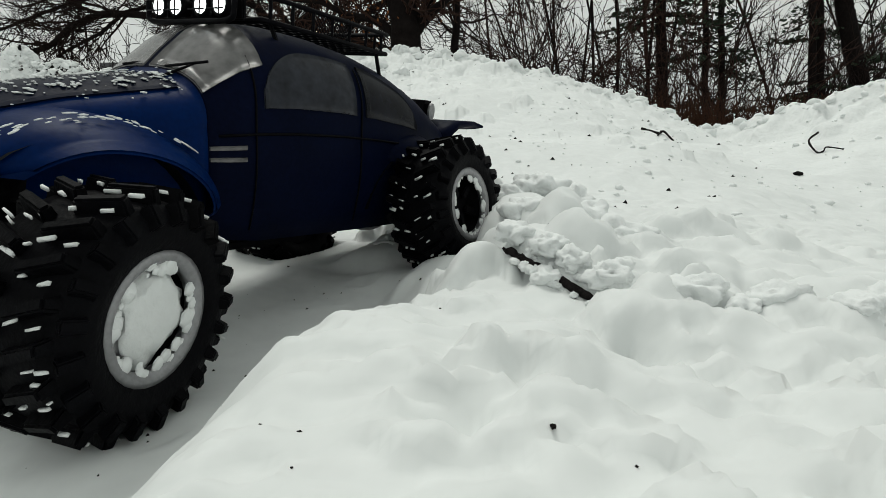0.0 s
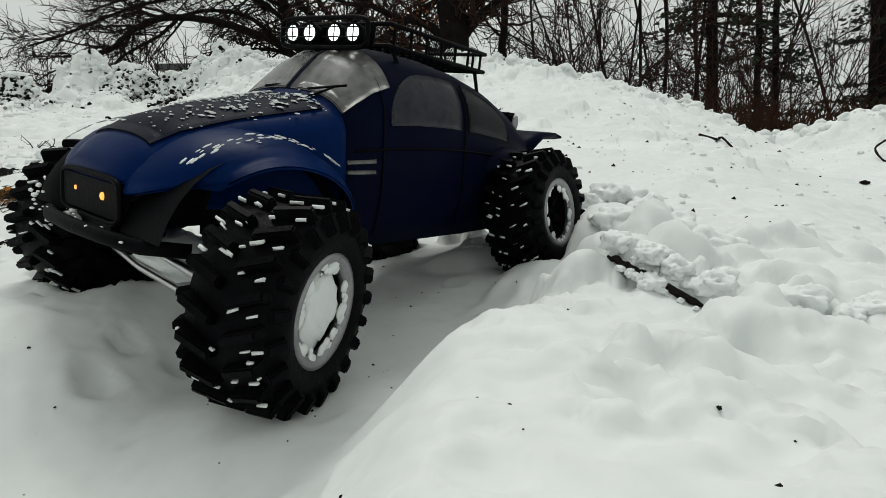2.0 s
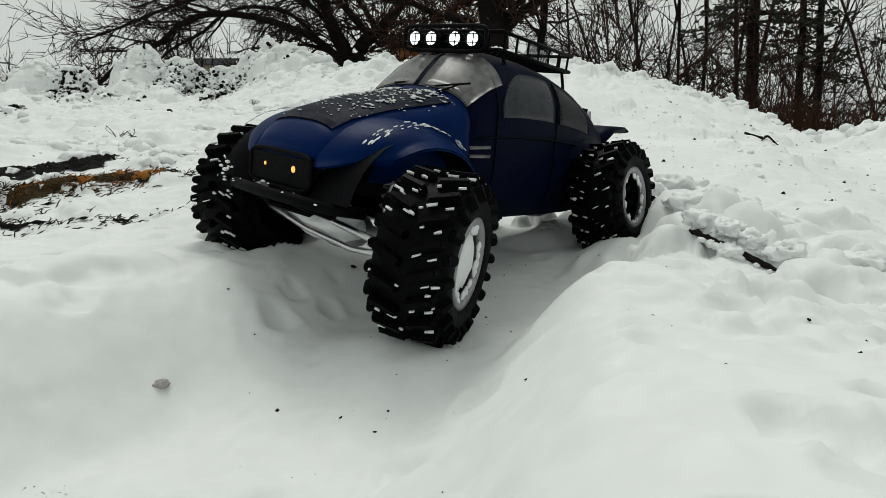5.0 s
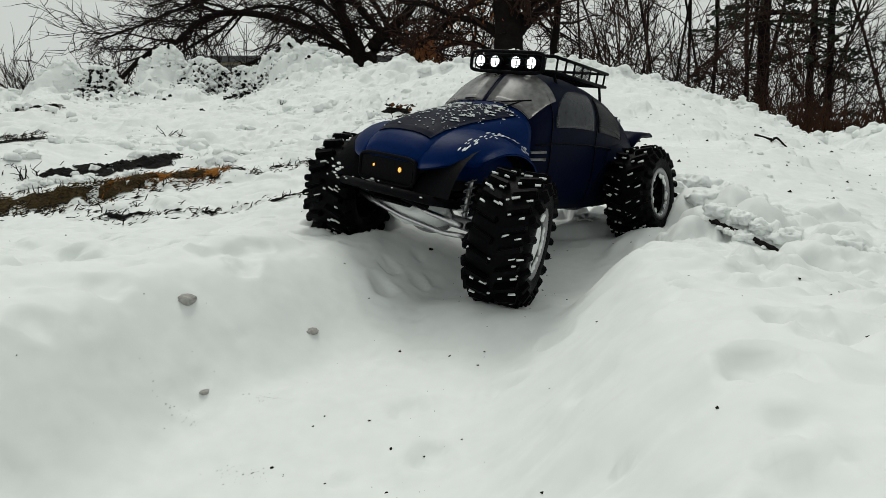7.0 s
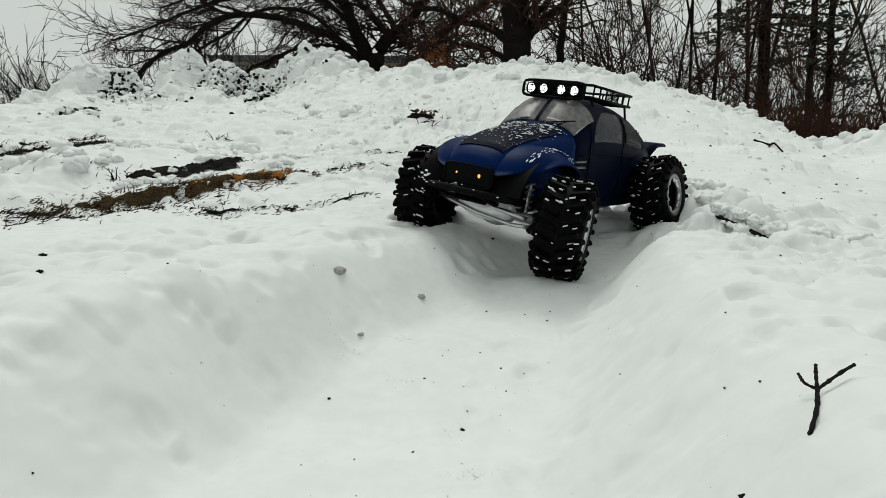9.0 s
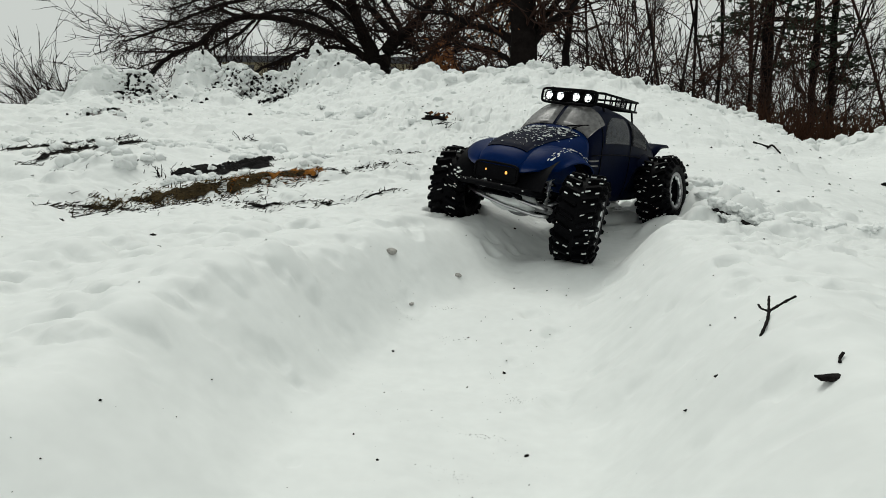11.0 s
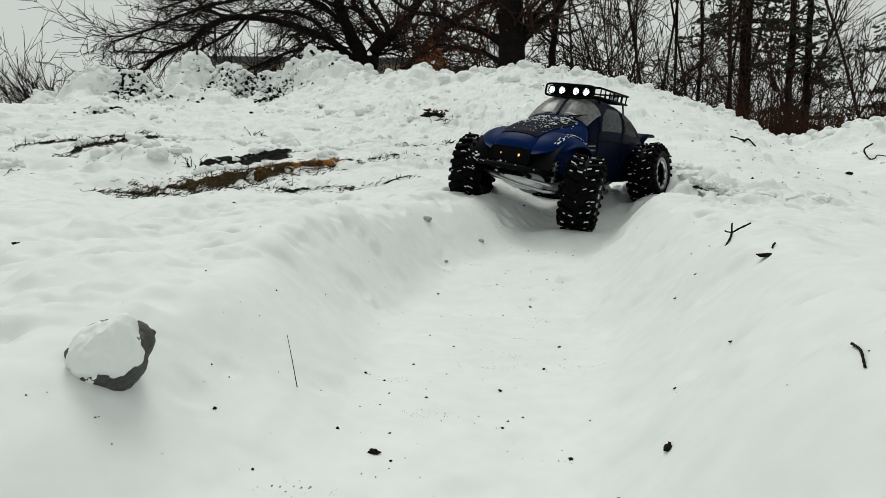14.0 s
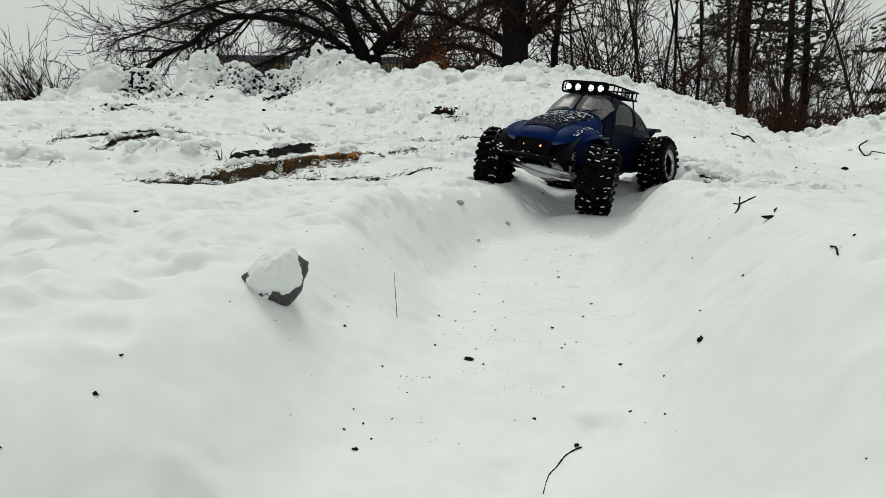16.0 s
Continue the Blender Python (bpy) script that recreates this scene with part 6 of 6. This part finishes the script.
bare_strip("soil_and_shade", -1.755, 0.78, -1.88, 1.40, 0.030, SOIL, 5, "dark bare soil showing through snow", gaps=0.08, coarse_soil=0.010)
bare_strip("soil_and_shade", -1.985, 0.80, -2.03, 1.54, 0.018, SOIL, 10, "thin dark line of soil along the snow", gaps=0.12, coarse_soil=0.010)
bare_strip("soil_and_shade", -0.79, 1.29, -0.46, 1.47, 0.010, SOIL, 6, "thin dark line of soil along the snow", gaps=0.15)
bare_strip("soil_and_shade", -0.94, 0.85, -0.70, 1.13, 0.013, SOIL, 7, "thin dark line of soil along the snow", gaps=0.2)
bare_strip("soil_and_shade", -1.00, 0.555, -0.62, 0.735, 0.010, SOIL, 8, "thin dark line of soil along the snow", gaps=0.30)
bare_strip("soil_and_shade", -1.27, 0.50, -1.00, 0.66, 0.012, SOIL, 9, "thin dark line of soil along the snow", gaps=0.30)
for x0, y0, x1, y1, half, count, tall, mat, seed in (
        (-1.37, 0.568, -1.02, 0.87, 0.058, 2300, 0.014, GRASS, 13), (-1.13, 0.785, -0.92, 0.945, 0.052, 1900, 0.014, GRASS_RUST, 23), (-1.38, 0.56, -0.91, 0.955, 0.068, 1000, 0.015, DRY_STALK, 24), (-1.38, 0.51, -0.95, 0.90, 0.085, 1300, 0.021, DRY_STALK, 14), (-0.92, 0.86, -0.71, 1.13, 0.035, 420, 0.018, DRY_STALK, 15),
        (-0.98, 0.56, -0.62, 0.74, 0.034, 380, 0.015, DRY_STALK, 19), (-1.75, 0.76, -1.885, 1.42, 0.035, 700, 0.030, DRY_STALK, 16), (-1.98, 0.80, -2.03, 1.55, 0.022, 420, 0.030, DRY_STALK, 25), (-0.82, 1.27, -0.44, 1.49, 0.014, 240, 0.014, DRY_STALK, 17),
        (-1.38, 0.76, -0.98, 1.16, 0.12, 200, 0.018, DRY_STALK, 18), (-1.30, 0.47, -0.95, 0.68, 0.05, 290, 0.017, DRY_STALK, 20), (-1.9, 0.55, -1.3, 0.9, 0.05, 60, 0.02, DRY_STALK, 21), (-1.45, 0.49, -1.33, 0.60, 0.03, 170, 0.02, DRY_STALK, 26)):
    stalks("grass_blades" if mat is not DRY_STALK else "grass_stubble", x0, y0, x1, y1, half, count, tall, mat, seed,
           "short rust-brown winter grass" if mat is GRASS_RUST else "short olive-brown winter grass" if mat is GRASS else "dark dry stubble sticking out of snow")

# weeds standing at the edge of the black sheet and on the bank
for k, (x, y, h) in enumerate(((-1.349, 0.807, 0.040), (-1.310, 0.800, 0.050), (-1.218, 0.365, 0.035), (-1.27, 0.40, 0.022), (-1.56, 1.616, 0.05), (-1.543, 1.642, 0.05), (-1.771, 2.948, 0.06), (-2.9, 2.5, 0.05))):
    rnd = random.Random(500 + k)
    base = Vector(on_snow(x, y, -0.003))
    t = Tubes()
    for j in range(3):
        sprout(t, rnd, base + Vector((rnd.gauss(0, 0.1) * h, rnd.gauss(0, 0.1) * h, 0)), Vector((rnd.gauss(0.2, 0.5), rnd.gauss(0, 0.3), 1)).normalized(), h * rnd.uniform(0.5, 1.0), 0.0019, (2,), bend=0.35, low=30, high=70, sides=5, thin=0.0012)
    tagged(t.make("weed", CHIP), "dark withered weed stems standing in snow", "weed")

# ---- dirt in the snow ----
rnd = random.Random(83)
v, f = [], []


def speck(v, f, x, y, r, up=0.0):
    b = len(v)
    z = ground_z(x, y) + up
    a0 = rnd.uniform(0, 6.28)
    for k in range(5):
        a = a0 + 2 * math.pi * k / 5
        q = r * rnd.uniform(0.6, 1.3)
        v.append((x + q * math.cos(a), y + q * math.sin(a), z - r * 0.15))
    v.append((x + r * 0.2, y, z + r * rnd.uniform(0.5, 0.9)))
    f.extend([(b + k, b + (k + 1) % 5, b + 5) for k in range(5)])
    f.append(tuple(b + k for k in reversed(range(5))))


for k in range(260):
    y = rnd.uniform(-0.85, 0.6)
    x = float(trench_x(np.array(y))) + rnd.gauss(0, 0.11)
    speck(v, f, x, y, 0.0003 + 0.0017 * rnd.random() ** 3)
for k in range(150):
    speck(v, f, rnd.uniform(-1.2, 0.4), rnd.uniform(-0.4, 0.9), 0.0003 + 0.0018 * rnd.random() ** 3)
for k in range(800):
    y = rnd.uniform(0.9, 4.6)
    speck(v, f, rnd.uniform(-1.2, 0.55) * y - 0.1, y, 0.0015 + 0.007 * rnd.random() ** 3)
for cx, cy, s, n in ((-0.275, -0.315, 0.012, 26), (-0.262, -0.240, 0.012, 18), (-0.500, -0.574, 0.009, 16), (-0.517, -0.580, 0.008, 10), (-0.395, -0.601, 0.006, 22), (-0.381, -0.619, 0.006, 22), (-0.310, -0.390, 0.010, 16), (-0.262, -0.493, 0.006, 18), (-0.335, -0.455, 0.014, 20),
                     (-0.30, -0.06, 0.03, 24), (-0.37, -0.51, 0.02, 14), (-0.25, 0.02, 0.03, 22), (-0.35, 0.62, 0.05, 30), (-0.36, 0.50, 0.05, 24)):
    for k in range(n):
        speck(v, f, cx + rnd.gauss(0, s) * rnd.random(), cy + rnd.gauss(0, s) * rnd.random(), 0.0001 + 0.0006 * rnd.random() ** 4)
for cx, cy in ((-0.30, -0.20), (-0.27, -0.12), (-0.33, -0.33), (-0.36, -0.45), (-0.40, -0.38), (-0.31, -0.27), (-0.24, -0.30), (-0.38, 0.10), (-0.36, 0.02), (-0.43, 0.06), (-0.33, -0.55), (-0.41, -0.55)):
    for k in range(46):
        speck(v, f, cx + rnd.gauss(0, 0.012), cy + rnd.gauss(0, 0.004), 0.00015 + 0.0006 * rnd.random() ** 3)
tagged(mesh_object("dirt_specks", v, f, SOIL, None, False), "scattered dark crumbs of dirt on snow", "dirt", kind="stuff")

# dark soil and torn sods in the ploughed bank, mixed with snow;
# the dark crumbs also stand in for shade on its steep faces
ball = bmesh.new()
bmesh.ops.create_icosphere(ball, subdivisions=1, radius=1)
BALL_V = [w.co.copy() for w in ball.verts]
BALL_F = [tuple(w.index for w in f.verts) for f in ball.faces]
ball.free()


def crumb_heap(name, material, parent, crumbs, rnd, label):
    v, f = [], []
    for x, y, z, q in crumbs:
        b = len(v)
        turn = Matrix.Rotation(rnd.uniform(0, 6.28), 3, 'Z') @ Matrix.Rotation(rnd.uniform(0, 6.28), 3, 'X')
        flat = rnd.uniform(0.45, 0.9)
        for c in BALL_V:
            p = turn @ Vector((c.x * rnd.uniform(0.7, 1.3), c.y * rnd.uniform(0.7, 1.2), c.z * flat))
            v.append(Vector((x, y, z)) + p * q)
        f += [tuple(b + i for i in t) for t in BALL_F]
    return tagged(mesh_object(name, v, f, material, parent, False, label), kind="stuff")


for k, (x, y, r, n, share) in enumerate(((-4.50, 4.64, 0.10, 1300, 0.88), (-4.28, 4.50, 0.12, 900, 0.7), (-3.85, 4.15, 0.16, 360, 0.4), (-3.23, 2.72, 0.05, 420, 0.9), (-2.90, 2.32, 0.07, 160, 0.6),
                                   (-3.40, 4.63, 0.10, 1100, 0.72), (-3.22, 4.62, 0.10, 1200, 0.8), (-3.55, 4.72, 0.06, 200, 0.5), (-2.72, 4.14, 0.05, 600, 0.95), (-2.85, 4.55, 0.11, 700, 0.7),
                                   (-2.60, 4.60, 0.12, 260, 0.4), (-2.32, 4.33, 0.10, 160, 0.4), (-3.80, 4.70, 0.12, 160, 0.35), (-2.0, 2.75, 0.12, 60, 0.6))):
    rnd = random.Random(200 + k)
    sod = new("sod_and_shade")
    sod.location = (x, y, ground_z(x, y))
    tagged(sod, "dark crumbs for torn sods and shaded faces of the bank", "sod", "sods in the bank")
    soil, white, grey = [], [], []
    for j in range(n):
        dx, dy = rnd.gauss(0, r), rnd.gauss(0, r * 0.8)
        if noise.noise(Vector(((x + dx) * 14, (y + dy) * 14, k))) < 0.25 - 0.5 * share:
            continue
        q = 0.003 + 0.022 * rnd.random() ** 3
        heap = soil if rnd.random() < share else white
        if heap is soil and rnd.random() < 0.28:
            heap = grey
        heap.append((dx, dy, ground_z(x + dx, y + dy) - sod.location.z + q * rnd.uniform(-0.3, 0.5), q))
    white.append((0, 0, -0.05, 0.01))
    soil.append((0, 0, -0.05, 0.01))
    crumb_heap("soil", SOIL, sod, soil, rnd, "dark crumbs for soil, roots and shade")
    crumb_heap("dirty_snow", DIRTY_SNOW, sod, [(a, b, c, min(1.5 * q, 0.017)) for a, b, c, q in grey] + [(0, 0, -0.05, 0.01)], rnd, "grey snow mixed with dirt")
    crumb_heap("snow", SNOW_CLUMP, sod, [(a, b, c + 0.3 * q, 1.35 * q) for a, b, c, q in white], rnd, "crumbs of snow among the soil")


# loose clods of snow on the crest, the face and the foot of the bank
def clod_shapes(level, count, seed):
    shapes = []
    for k in range(count):
        bm = bmesh.new()
        bmesh.ops.create_icosphere(bm, subdivisions=level, radius=1)
        for w in bm.verts:
            c = w.co.copy()
            w.co = c * (1 + 0.55 * noise.noise(c * 1.1 + Vector((seed + 7 * k, 0, 0))) + 0.40 * noise.noise(c * 2.6 + Vector((0, seed + 5 * k, 0))))
        shapes.append((np.array([w.co[:] for w in bm.verts]), np.array([[w.index for w in f.verts] for f in bm.faces])))
        bm.free()
    return shapes


SMALL_CLODS, LARGE_CLODS = clod_shapes(1, 9, 3), clod_shapes(3, 7, 60)


def snow_rubble(name, spots, seed, label):
    rnd = random.Random(seed)
    vs, fs, base = [], [], 0
    for x, y, r in spots:
        shape, faces = rnd.choice(LARGE_CLODS if r > 0.028 else SMALL_CLODS)
        turn = np.array(Euler((rnd.uniform(0, 6.28), rnd.uniform(0, 6.28), rnd.uniform(0, 6.28))).to_matrix())
        p = (shape * r) @ turn.T * np.array((1, 1, rnd.uniform(0.6, 0.9))) + np.array((x, y, ground_z(x, y) + r * rnd.uniform(-0.25, 0.25)))
        vs.append(p)
        fs.append(faces + base)
        base += len(p)
    ob = mesh_object(name, np.concatenate(vs).tolist(), np.concatenate(fs).tolist(), SNOW_CLUMP)
    return tagged(ob, label, "snow clods", kind="stuff")


def off_line(x, y, x0, y0, x1, y1):
    d, p = Vector((x1 - x0, y1 - y0)), Vector((x - x0, y - y0))
    t = min(1, max(0, p.dot(d) / d.length_squared))
    return (p - d * t).length


rnd = random.Random(77)
spots = []
for k in range(1300):
    x = rnd.uniform(-6.0, 2.6)
    y = float(crest_y(np.array(x))) + rnd.gauss(-0.02, 0.07)
    spots.append((x, y, (0.009 + 0.026 * rnd.random() ** 2.4) * min(1.3, max(0.45, y / 3.2))))
for k in range(800):
    x = rnd.uniform(-6.0, -0.2)
    y = float(crest_y(np.array(x))) - abs(rnd.gauss(0, 0.7))
    if y > 1.5 and rough(np.array(x), np.array(y), 0.35, 2, 301) > 0.08:
        spots.append((x, y, 0.008 + 0.045 * rnd.random() ** 5))
snow_rubble("bank_clods", spots, 1, "broken clods of snow along the ploughed bank")
spots = []
for k in range(1900):
    x, y = rnd.uniform(-3.4, -0.35), rnd.uniform(0.95, 3.0)
    if rough(np.array(x), np.array(y), 0.22, 2, 303) > 0.10 and off_line(x, y, -0.94, 0.85, -0.46, 1.47) > 0.05 and off_line(x, y, -1.325, 0.82, -1.145, 1.10) > 0.11 and off_line(x, y, -1.755, 0.78, -1.88, 1.40) > 0.07 and off_line(x, y, -1.985, 0.80, -2.03, 1.54) > 0.05:
        spots.append((x, y, 0.005 + 0.026 * rnd.random() ** 4))
for k in range(700):
    x, y = rnd.uniform(-2.3, -0.95), rnd.uniform(0.55, 1.5)
    if off_line(x, y, -1.46, 0.50, -0.93, 0.925) > 0.055 and off_line(x, y, -1.325, 0.82, -1.145, 1.10) > 0.085 and rough(np.array(x), np.array(y), 0.16, 2, 305) > 0.02 and (y - 0.5) > 0.8 * (x + 1.46) and off_line(x, y, -1.755, 0.78, -1.88, 1.40) > 0.07 and off_line(x, y, -1.985, 0.80, -2.03, 1.54) > 0.05:
        spots.append((x, y, 0.006 + 0.026 * rnd.random() ** 2.5))
for k in range(260):
    x, y = rnd.uniform(0.1, 1.5), rnd.uniform(0.9, 2.3)
    spots.append((x, y, 0.003 + 0.009 * rnd.random() ** 4))
snow_rubble("slope_clods", spots, 2, "small clods of snow strewn over the slope")
